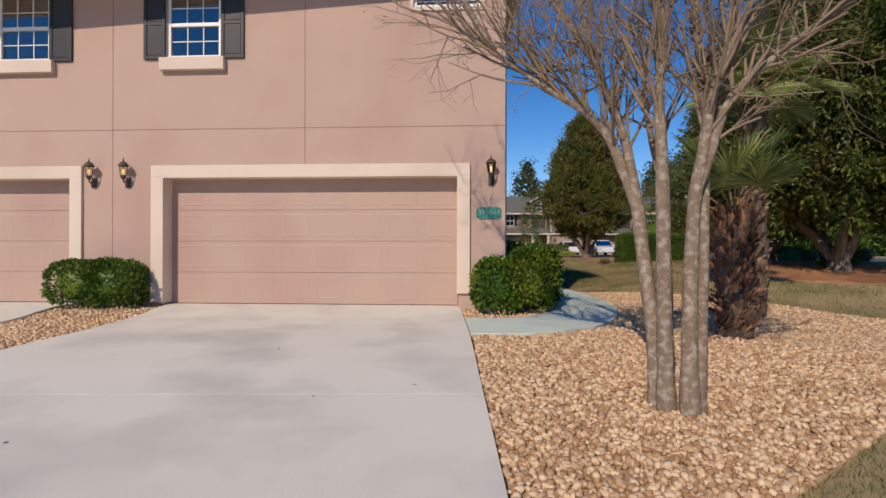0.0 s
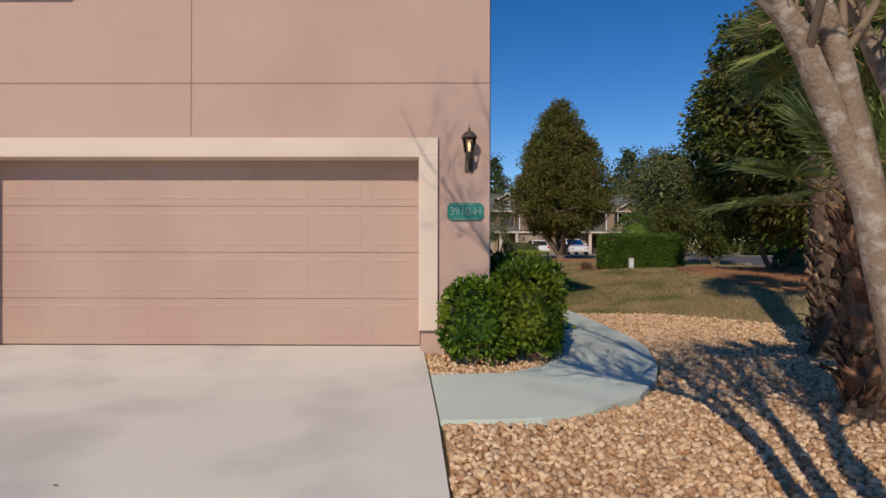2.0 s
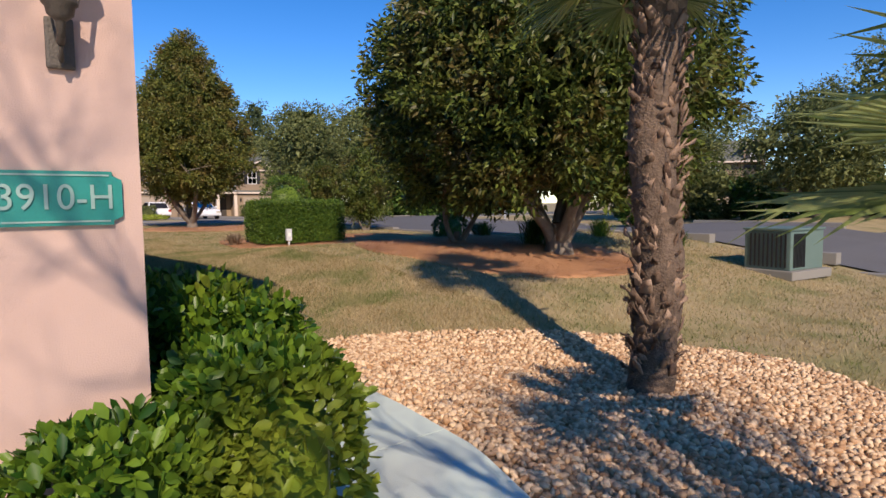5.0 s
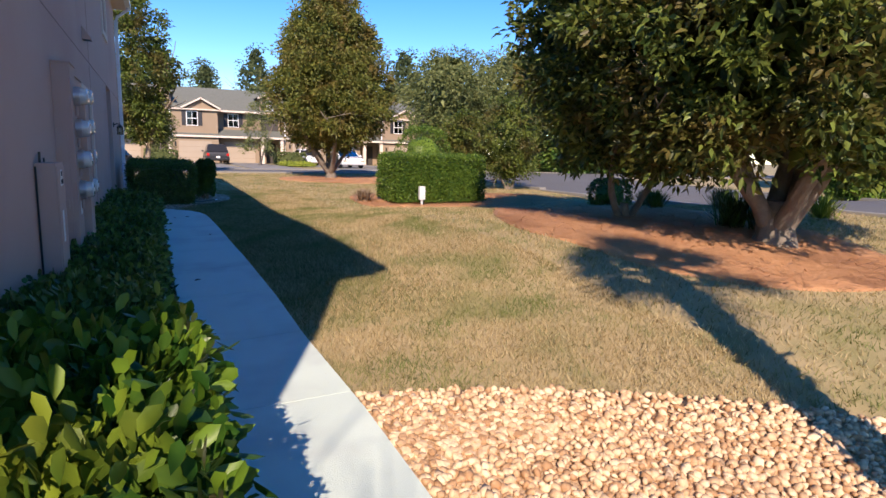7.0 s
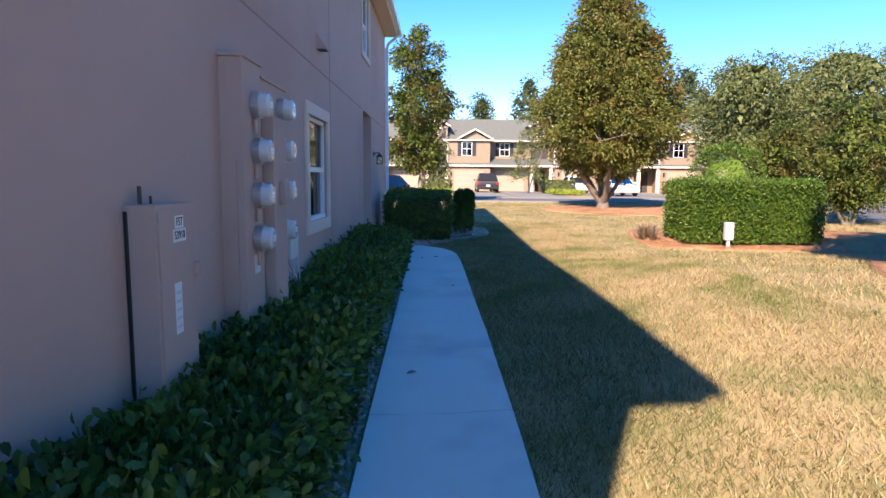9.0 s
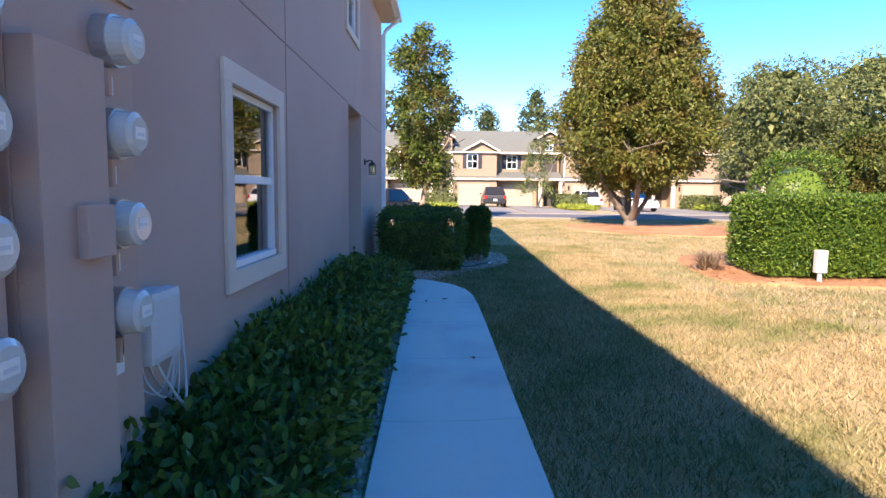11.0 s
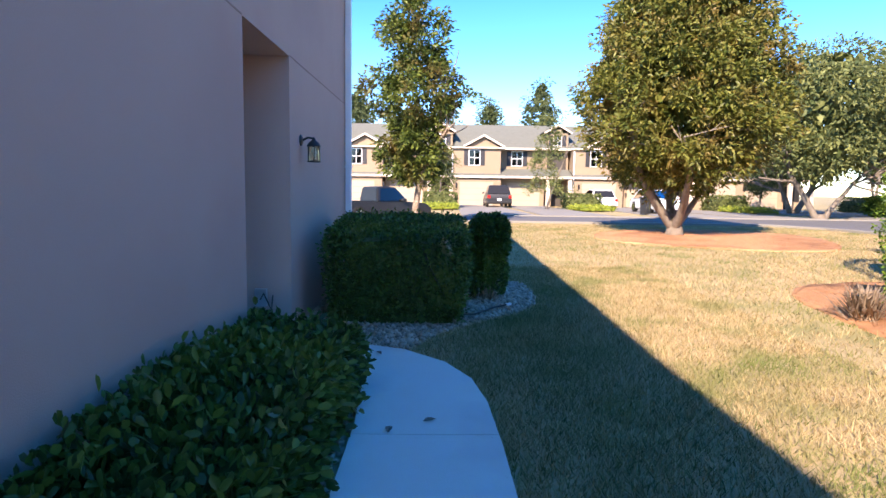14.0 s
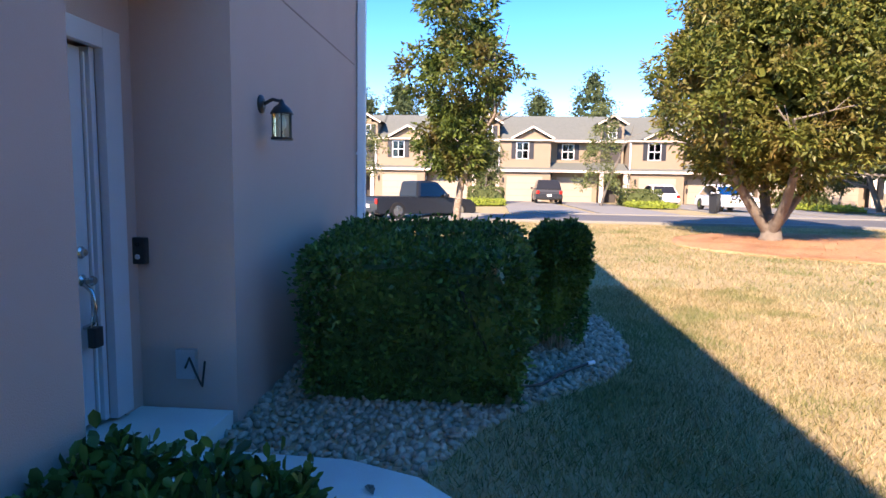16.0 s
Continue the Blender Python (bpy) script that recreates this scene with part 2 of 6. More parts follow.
def raw(name, verts, faces, material, parent=None, label="", soft=False):
    """One mesh object from arrays of corners and faces of equal size."""
    me = bpy.data.meshes.new(name)
    v = np.asarray(verts, np.float32)
    f = np.asarray(faces, np.int32)
    k = f.shape[1]
    me.vertices.add(len(v))
    me.vertices.foreach_set("co", v.ravel())
    me.loops.add(f.size)
    me.loops.foreach_set("vertex_index", f.ravel())
    me.polygons.add(len(f))
    me.polygons.foreach_set("loop_start", np.arange(0, f.size, k, dtype=np.int32))
    me.update(calc_edges=True)
    me.validate()
    if soft:
        me.polygons.foreach_set("use_smooth", np.ones(len(f), bool))
    me.materials.append(material)
    ob = new(name, me)
    ob.parent = parent
    return tagged(ob, label)


def thing(name, label, category, group="", at=(0, 0, 0), rz=0.0, kind=""):
    ob = new(name)
    ob.matrix_world = pose(*at, 0, 0, rz)
    return tagged(ob, label, category, group, kind)


def box(bm, x0, x1, y0, y1, z0, z1, bevel=0.0, m=None):
    r = bmesh.ops.create_cube(bm, size=1)
    vs = r["verts"]
    for v in vs:
        v.co = Vector(((x0 + x1) / 2 + v.co.x * (x1 - x0), (y0 + y1) / 2 + v.co.y * (y1 - y0), (z0 + z1) / 2 + v.co.z * (z1 - z0)))
    if bevel:
        es = list({e for v in vs for e in v.link_edges})
        out = bmesh.ops.bevel(bm, geom=es, offset=bevel, segments=2, affect="EDGES", profile=0.7)
        vs = list({v for f in out["faces"] for v in f.verts} | {v for v in vs if v.is_valid})
    if m is not None:
        bmesh.ops.transform(bm, matrix=m, verts=vs)
    return vs


def bx(x0, x1, y0, y1, z0, z1, bevel=0.0, m=None):
    bm = bmesh.new()
    box(bm, x0, x1, y0, y1, z0, z1, bevel, m)
    return bm


def cyl(bm, p, q, r0, r1=None, n=12, caps=True):
    p, q = Vector(p), Vector(q)
    r1 = r0 if r1 is None else r1
    d = q - p
    m = Matrix.Translation((p + q) / 2) @ d.to_track_quat("Z", "Y").to_matrix().to_4x4()
    return bmesh.ops.create_cone(bm, cap_ends=caps, segments=n, radius1=r0, radius2=r1, depth=d.length, matrix=m)["verts"]


def cy(p, q, r0, r1=None, n=12):
    bm = bmesh.new()
    cyl(bm, p, q, r0, r1, n)
    return bm


def lathe(rows, n=16, at=(0, 0, 0)):
    """A turned shape from rows of (radius, height)."""
    bm = bmesh.new()
    rings = []
    for r, z in rows:
        rings.append([bm.verts.new((at[0] + r * math.cos(2 * math.pi * i / n), at[1] + r * math.sin(2 * math.pi * i / n), at[2] + z)) for i in range(n)])
    for a, b in zip(rings, rings[1:]):
        for i in range(n):
            bm.faces.new((a[i], a[(i + 1) % n], b[(i + 1) % n], b[i]))
    bm.faces.new(rings[0][::-1])
    bm.faces.new(rings[-1])
    return bm


class Tubes:
    """Many tapered tubes gathered into one mesh."""

    def __init__(self):
        self.v, self.f = [], []

    def add(self, pts, radii, n=6):
        pts = [Vector(p) for p in pts]
        base = len(self.v)
        side = Vector((1, 0.3, 0.1)).normalized()
        for i, p in enumerate(pts):
            d = (pts[min(i + 1, len(pts) - 1)] - pts[max(i - 1, 0)])
            d = d.normalized() if d.length > 1e-6 else Vector((0, 0, 1))
            u = (side - d * side.dot(d))
            u = u.normalized() if u.length > 1e-4 else d.orthogonal().normalized()
            w = d.cross(u)
            for k in range(n):
                a = 2 * math.pi * k / n
                self.v.append(p + (u * math.cos(a) + w * math.sin(a)) * radii[i])
        for i in range(len(pts) - 1):
            for k in range(n):
                a, b = base + i * n + k, base + i * n + (k + 1) % n
                self.f.append((a, b, b + n, a + n))

    def make(self, name, material, parent=None, label=""):
        return raw(name, [tuple(v) for v in self.v], self.f, material, parent, label, soft=True)


def leaves(name, centres, normals, length, width, material, parent=None, rng=None, droop=0.25, label="", oval=False):
    """One mesh of folded leaf blades: four corners and a bend, or a rounder blade."""
    n = len(centres)
    rng = rng or np.random.default_rng(1)
    c, nn = np.asarray(centres), np.asarray(normals)
    a = rng.normal(size=(n, 3))
    t = nn * 0.75 + a * 0.55
    t /= np.linalg.norm(t, axis=1, keepdims=True) + 1e-9
    b = rng.normal(size=(n, 3))
    s = np.cross(t, b)
    s /= np.linalg.norm(s, axis=1, keepdims=True) + 1e-9
    u = np.cross(s, t)
    ln = length * rng.uniform(0.65, 1.25, (n, 1))
    wd = width * rng.uniform(0.7, 1.2, (n, 1))
    p0 = c
    if oval:
        dn = np.array([0, 0, 1]) * ln * droop
        q = [c, c + t * ln * 0.34 + s * wd * 0.4 + u * wd * 0.16, c + t * ln * 0.74 + s * wd * 0.42 + u * wd * 0.14 - dn * 0.5, c + t * ln - dn,
             c + t * ln * 0.74 - s * wd * 0.42 + u * wd * 0.14 - dn * 0.5, c + t * ln * 0.34 - s * wd * 0.4 + u * wd * 0.16, c + t * ln * 0.55 - dn * 0.25]
        i = np.arange(n)[:, None] * 7
        f = np.concatenate([i + np.array([[a, b, 6]]) for a, b in ((0, 1), (1, 2), (2, 3), (3, 4), (4, 5), (5, 0))], 1).reshape(-1, 3)
        return raw(name, np.stack(q, 1).reshape(-1, 3), f, material, parent, label, soft=True)
    p1 = c + t * ln * 0.45 + s * wd * 0.5 + u * wd * 0.18
    p2 = c + t * ln - np.array([0, 0, 1]) * ln * droop
    p3 = c + t * ln * 0.45 - s * wd * 0.5 + u * wd * 0.18
    v = np.stack([p0, p1, p2, p3], 1).reshape(-1, 3)
    i = np.arange(n)[:, None] * 4
    f = np.concatenate([i + np.array([[0, 1, 2]]), i + np.array([[0, 2, 3]])], 1).reshape(-1, 3)
    return raw(name, v, f, material, parent, label)


# ---- ground ----
def inside(x, y, poly):
    hit = False
    for (x0, y0), (x1, y1) in zip(poly, poly[1:] + poly[:1]):
        if (y0 > y) != (y1 > y) and x < (x1 - x0) * (y - y0) / (y1 - y0) + x0:
            hit = not hit
    return hit


def round_poly(pts, times=2):
    """Corner cutting, for a soft outline."""
    for _ in range(times):
        out = []
        for (a, b), (c, d) in zip(pts, pts[1:] + pts[:1]):
            out += [(a * 0.75 + c * 0.25, b * 0.75 + d * 0.25), (a * 0.25 + c * 0.75, b * 0.25 + d * 0.75)]
        pts = out
    return pts


def sheet(poly, dz, skirt=0.12, step=0.4, clip=None, uneven=0.0):
    """A bmesh that follows the land inside an outline, dz above it, with an edge that goes down."""
    bm = bmesh.new()
    face = bm.faces.new([bm.verts.new((x, y, 0)) for x, y in poly])
    if face.normal.z < 0:
        face.normal_flip()
    if clip:
        for axis, v, side in clip:
            no = [0, 0, 0]
            no[axis] = side
            co = [0, 0, 0]
            co[axis] = v
            bmesh.ops.bisect_plane(bm, geom=bm.verts[:] + bm.edges[:] + bm.faces[:], plane_co=co, plane_no=no, clear_outer=True)
    xs, ys = [v.co.x for v in bm.verts], [v.co.y for v in bm.verts]
    if not xs:
        return bm
    for axis, lo, hi in ((0, min(xs), max(xs)), (1, min(ys), max(ys))):
        k = max(step, (hi - lo) / 150)
        v = math.floor(lo / k) * k + k
        while v < hi:
            no, co = [0, 0, 0], [0, 0, 0]
            no[axis], co[axis] = 1, v
            bmesh.ops.bisect_plane(bm, geom=bm.verts[:] + bm.edges[:] + bm.faces[:], plane_co=co, plane_no=no)
            v += k
    rim = [e for e in bm.edges if e.is_boundary]
    for v in bm.verts:
        v.co.z = ground_z(v.co.x, v.co.y) + dz + (uneven * noise.noise((v.co.x * 2.3, v.co.y * 2.3, 0)) if uneven else 0)
    if skirt:
        r = bmesh.ops.extrude_edge_only(bm, edges=rim)
        for v in r["geom"]:
            if isinstance(v, bmesh.types.BMVert):
                v.co.z -= skirt
    bmesh.ops.recalc_face_normals(bm, faces=bm.faces[:])
    return bm


def setting(ob, label="", category=""):
    return tagged(ob, label, category, "", "structure")


WALK_POLY = [(-0.69, -2.65), (-0.32, -2.66), (0.05, -2.64), (0.49, -2.46), (1.0, -2.1), (1.38, -1.55), (1.64, -1.0), (1.88, -0.1), (1.99, 0.8), (2.04, 1.9), (2.06, 3.0), (2.05, 4.6),
             (2.03, 6.4), (2.0, 8.3), (1.96, 9.8), (1.92, 12.0), (1.89, 13.1), (1.85, 13.8), (1.76, 14.3), (1.55, 14.73), (1.18, 15.08), (0.79, 15.22), (0.0, 15.25), (-0.28, 15.25), (-0.28, 14.55), (0.0, 14.5), (0.73, 14.43),
             (0.92, 14.09), (0.97, 13.4), (0.99, 11.0), (1.02, 8.7), (1.06, 5.5), (1.1, 3.5), (1.1, 1.6), (1.02, 0.4), (0.8, -0.5), (0.45, -1.0), (0.05, -1.22), (-0.69, -1.25)]
ROCK_POLY = [(-0.66, -2.68), (-0.71, -4.6), (-0.7, -7.3), (0.2, -7.0), (0.86, -6.73), (2.04, -5.83), (3.4, -4.8), (4.8, -3.3), (5.9, -1.6), (6.3, -0.5), (6.2, 0.4), (5.8, 1.35), (5.0, 1.95), (4.3, 2.3), (3.6, 2.65), (3.0, 2.95),
             (2.5, 3.15), (2.09, 3.3), (2.07, 1.9), (2.02, 0.8), (1.91, -0.1), (1.67, -1.01), (1.4, -1.58), (1.02, -2.14), (0.5, -2.5), (0.05, -2.68)]
CORNER_BED = [(-0.72, -0.36), (-0.68, -1.22), (0.05, -1.19), (0.43, -0.97), (0.77, -0.48), (0.99, 0.4), (1.07, 1.6), (1.07, 3.5), (1.03, 5.5), (0.99, 8.7), (0.94, 13.4), (0.9, 14.05), (0.7, 14.4), (-0.02, 14.47), (-0.02, -0.36)]
LEFT_BED = skew([(-5.74, 0.02), (-5.45, -1.2), (-5.33, -2.5), (-5.42, -3.7), (-5.6, -6.4), (-6.6, -6.3), (-6.9, -3.6), (-6.98, -1.85), (-7.34, 0.02)])
REAR_BED = [(-0.02, 15.28), (0.79, 15.25), (1.18, 15.15), (1.47, 15.75), (1.95, 16.28), (2.4, 16.68), (2.68, 17.1), (2.78, 17.7), (2.72, 18.6), (2.4, 18.95), (1.4, 19.2), (-0.02, 19.4)]
MAG_BED = [(6.3, 4.75), (7.0, 3.95), (8.0, 3.55), (9.4, 3.4), (10.4, 3.7), (11.0, 5.2), (11.3, 8.6), (13.6, 14.0), (14.0, 18.0), (11.5, 19.2), (8.6, 19.3), (6.4, 18.6), (6.1, 15.6), (6.6, 15.0), (9.4, 14.7), (8.9, 12.5), (7.0, 10.0), (5.9, 7.6), (6.0, 5.8)]
TREE_BED = [(5.3, 25.3), (6.9, 23.9), (10.3, 22.8), (12.0, 25.3), (11.9, 28.6), (9.4, 29.6), (6.4, 28.0)]

# one sheet of land that reaches the horizon
xs = sorted({round(v, 3) for v in list(np.arange(-40, -8, 4.0)) + list(np.arange(-8, 16, 0.5)) + list(np.arange(16, 60, 4.0)) + [-2500, -800, -250, -100, -60, 80, 120, 250, 800, 2500]})
ys = sorted({round(v, 3) for v in list(np.arange(-40, -12, 4.0)) + list(np.arange(-12, 40, 0.5)) + list(np.arange(40, 80, 4.0)) + [-2500, -800, -250, -100, 90, 120, 250, 800, 2500]})
gv = [(x, y, ground_z(x, y) - 0.02) for y in ys for x in xs]
gf = [(j * len(xs) + i, j * len(xs) + i + 1, (j + 1) * len(xs) + i + 1, (j + 1) * len(xs) + i) for j in range(len(ys) - 1) for i in range(len(xs) - 1)]
setting(raw("ground", gv, gf, SOIL, soft=True), "dormant brown lawn ground with green patches", "ground")

drive = setting(new("driveway"), "pale broom-finished concrete driveway with cut joints", "driveway")
DRIVE_POLY = skew([(-5.74, 0.35), (-0.76, 0.35), (-0.64, -0.9), (-0.53, -2.25), (-0.38, -4.4), (-0.22, -6.5), (0.2, -14.0), (-5.9, -14.0), (-5.62, -6.4), (-5.44, -3.7), (-5.36, -2.5), (-5.5, -1.0)])
for a, b in ((-14.6, -9.42), (-9.4, -5.14), (-5.125, 1.4)):
    part("slab", sheet(DRIVE_POLY, 0.05, 0.15, 0.6, ((1, b, 1), (1, a, -1))), CONCRETE, drive)
part("joint_filler", sheet(DRIVE_POLY, 0.035, 0, 0.6, ((1, -5.1, 1), (1, -5.17, -1))), NEARBLACK, drive, "dark joint filler")
nb = setting(new("neighbour_driveway"), "pale concrete driveway of the adjoining unit", "driveway")
part("slab", sheet(skew([(-12.2, 0.35), (-7.34, 0.35), (-7.4, -0.2), (-7.0, -1.85), (-6.95, -3.6), (-6.62, -6.3), (-6.4, -14), (-12.6, -14)]), 0.05, 0.15, 0.8), CONCRETE, nb)
walk_way = setting(new("walkway"), "narrow curved concrete garden walk with tooled joints", "walkway")
cuts = [0.2, 1.75, 3.3, 4.85, 6.4, 7.85, 9.3, 10.72, 12.15, 13.25]
part("slab", sheet(WALK_POLY, 0.045, 0.14, 0.3, ((1, cuts[0] - 0.004, 1),)), WALK, walk_way)
for a, b in zip(cuts, cuts[1:]):
    part("slab", sheet(WALK_POLY, 0.045, 0.14, 0.4, ((1, b - 0.004, 1), (1, a + 0.004, -1))), WALK, walk_way)
part("slab", sheet(WALK_POLY, 0.045, 0.14, 0.3, ((1, cuts[-1] + 0.004, -1),)), WALK, walk_way)

BEDS = (("rock_bed", ROCK_POLY, BEDSOIL, "bed of tan river rock beside the drive"), ("corner_bed", CORNER_BED, BEDSOIL, "narrow rock bed along the house wall"),
        ("left_bed", LEFT_BED, BEDSOIL, "tan rock bed between two driveways"), ("rear_bed", REAR_BED, BEDSOIL, "pale gravel bed at the rear corner"),
        ("magnolia_bed", MAG_BED, STRAW, "orange pine-straw mulch bed under the trees"), ("tree_bed", TREE_BED, STRAW, "orange pine-straw mulch ring"))
for n, poly, m, lab in BEDS:
    mulch = m is STRAW
    setting(part(n, sheet(round_poly(poly, 2) if mulch else poly, 0.0 if not mulch else 0.005, 0.05, 0.5, None, 0.015 if not mulch else 0.03), m, soft=True), lab, "garden bed")

# street across the back, street on the far side of the lawn, kerbs
setting(part("road", sheet([(-60, 32.6), (14.0, 32.6), (15.1, 30.5), (15.5, 26), (15.5, -40), (25.5, -40), (25.5, 26), (27.5, 30), (60, 31.0), (60, 38.4), (-60, 38.6)], 0.02, 0, 1.0), ASPHALT), "worn grey asphalt street", "road")
kerb_lines = (((-60, 32.5), (13.8, 32.5), (14.9, 30.4), (15.3, 26), (15.3, -40)), ((-60, 38.75), (60, 38.55)), ((25.7, -40), (25.7, 26), (27.7, 30.1), (60, 30.9)))
for line in kerb_lines:
    bm = bmesh.new()
    for (x0, y0), (x1, y1) in zip(line, line[1:]):
        k = max(1, int(math.hypot(x1 - x0, y1 - y0) / 3))
        for i in range(k):
            a, b = (x0 + (x1 - x0) * i / k, y0 + (y1 - y0) * i / k), (x0 + (x1 - x0) * (i + 1) / k, y0 + (y1 - y0) * (i + 1) / k)
            ang = math.atan2(b[1] - a[1], b[0] - a[0])
            ln = math.hypot(b[0] - a[0], b[1] - a[1])
            z = ground_z((a[0] + b[0]) / 2, (a[1] + b[1]) / 2)
            box(bm, 0.0, ln - 0.01, -0.16, 0.16, -0.2, 0.075, 0.02, pose(a[0], a[1], z, 0, 0, math.degrees(ang)))
    setting(part("kerb", bm, KERB), "pale concrete kerb", "kerb")


# ---- our house ----
def wall(name, axis, at, thick, u0, u1, z0, z1, holes, material, label):
    """A wall in the plane axis = at, thick inwards, with openings (u0, u1, z0, z1) right through it."""
    us = sorted({u0, u1, *[h[0] for h in holes], *[h[1] for h in holes]})
    zs = sorted({z0, z1, *[h[2] for h in holes], *[h[3] for h in holes]})
    bm = bmesh.new()
    for a, b in zip(us, us[1:]):
        run = None
        for c, d in list(zip(zs, zs[1:])) + [(None, None)]:
            solid = c is not None and not any(h[0] <= (a + b) / 2 <= h[1] and h[2] <= (c + d) / 2 <= h[3] for h in holes)
            if solid:
                run = (run[0], d) if run else (c, d)
            elif run:
                if axis == 1:
                    box(bm, a, b, at, at + thick, *run)
                else:
                    box(bm, at - thick, at, a, b, *run)
                run = None
    return setting(part(name, bm, material), label, "wall")


H = 5.45
REAR = 18.95
GX0, GX1, GTOP = -5.74, -0.76, 2.15
FRONT_PIECES = []
FRONT_PIECES.append(wall("wall_front", 1, 0.0, 0.3, -13.0, 0.0, -0.7, H, [(GX0, GX1, -0.02, GTOP), (-12.2, -7.34, -0.02, GTOP), (-5.68, -4.75, 4.15, 5.3), (-8.71, -7.76, 4.15, 5.3), (-1.5, -0.4, 4.9, 5.35)], STUCCO, "pink stucco front wall with two garage openings"))
wall("wall_side", 0, 0.0, 0.3, -0.05, REAR, -0.7, H, [(9.36, 10.49, 1.11, 2.355), (14.3, 15.64, -0.7, 2.95), (14.2, 15.24, 4.07, 5.25)], STUCCO, "pink stucco side wall with window and entry recess")
setting(part("wall_rear", bx(-13, -0.3, REAR - 0.3, REAR, -0.7, H), STUCCO), "pink stucco rear wall", "wall")
setting(part("wall_west", bx(-13, -12.7, 1.6, REAR - 0.3, -0.7, H), STUCCO), "stucco party wall", "wall")
setting(part("ceiling", bx(-12.7, -0.3, 1.9, REAR - 0.3, 2.97, 3.1), NEARBLACK), "floor slab between the storeys", "ceiling")
setting(part("upper_ceiling", bx(-12.7, -0.3, 1.9, REAR - 0.3, H - 0.1, H), NEARBLACK), "upper ceiling", "ceiling")
# entry recess
setting(part("wall_recess", bx(-0.95, -0.3, 15.64, 15.9, -0.4, 3.0), STUCCO), "stucco cheek of the entry recess", "wall")
setting(part("wall_recess_near", bx(-0.95, -0.3, 14.1, 14.3, -0.4, 3.0), STUCCO), "stucco cheek of the entry recess", "wall")
wall("wall_recess_back", 0, -0.6, 0.2, 14.3, 15.64, -0.4, 3.0, [(14.51, 15.47, 0.0, 2.39)], STUCCO, "back wall of the entry recess")
setting(part("recess_ceiling", bx(-0.95, -0.3, 14.3, 15.64, 2.955, 3.05), STUCCO), "ceiling of the entry recess", "ceiling")
setting(part("entry_floor", bx(-0.95, -0.02, 14.32, 15.62, 0.0, 0.3), WALK), "concrete entry step", "floor")
# roof with overhang, soffit, fascia, gutter
bm = bmesh.new()
ex, ey0, ey1, rz = 0.33, -0.78, REAR + 0.3, H + 0.14
v = [bm.verts.new(p) for p in ((-13.4, ey0, rz), (ex, ey0, rz), (ex, ey1, rz), (-13.4, ey1, rz), (-13.4, 9.1, rz + 3.3), (-6.5, 9.1, rz + 3.3))]
for f in ((0, 1, 5, 4), (1, 2, 5), (2, 3, 4, 5), (0, 4, 3), (0, 3, 2, 1)):
    bm.faces.new([v[i] for i in f])
house_roof = setting(part("roof", bm, ROOF), "grey shingle hip roof", "roof")
setting(part("soffit", bx(-13.4, ex - 0.02, ey0 + 0.02, ey1 - 0.02, H, H + 0.03), TRIM), "cream soffit under the eaves", "soffit")
bm = bmesh.new()
box(bm, ex - 0.02, ex + 0.005, ey0, ey1, H - 0.02, H + 0.15)
box(bm, ex + 0.005, ex + 0.11, ey0, ey1, H + 0.02, H + 0.15, 0.02)
setting(part("gutter", bm, WHITE), "white eave gutter and fascia", "gutter")
setting(part("front_fascia", bx(-13.4, ex - 0.03, ey0 - 0.03, ey0 + 0.018, H - 0.02, H + 0.15), WHITE), "white front fascia", "fascia")
down = thing("downspout", "white metal downspout at the rear corner", "downspout", at=(0.05, REAR - 0.06, 0))
part("pipe", bx(-0.04, 0.05, -0.035, 0.035, 0.45, H - 0.35, 0.012), WHITE, down)
t = Tubes()
t.add([(0.0, 0, H - 0.4), (0.05, 0, H - 0.25), (0.3, 0, H - 0.05), (0.36, 0, H + 0.06)], [0.04] * 4, 8)
t.make("elbow", WHITE, down)
part("strap", bx(-0.05, 0.06, -0.045, 0.045, 2.0, 2.03), WHITE, down)
fd = thing("front_downspout", "slim grey downspout beside the front corner", "downspout", at=(0.03, -0.02, 0))
part("pipe", bx(-0.032, 0.03, -0.04, 0.04, 0.1, H, 0.012), UTILGREY, fd)


# ---- fittings of the house front ----
before = set(bpy.data.objects)

def joint_line(name, *b):
    setting(part(name, bx(*b), JOINT), "dark control joint in the stucco", "joint")


for b in ((-13, GX0 - 0.2, -0.003, 0.002, 2.945, 2.957), (GX0 - 0.2, 0, -0.003, 0.002, 2.945, 2.957), (-6.635, -6.623, -0.003, 0.002, 0.1, 2.944), (-6.635, -6.623, -0.003, 0.002, 2.958, H), (-3.316, -3.304, -0.003, 0.002, 2.36, 2.944), (-3.316, -3.304, -0.003, 0.002, 2.958, H)):
    joint_line("joint", *b)

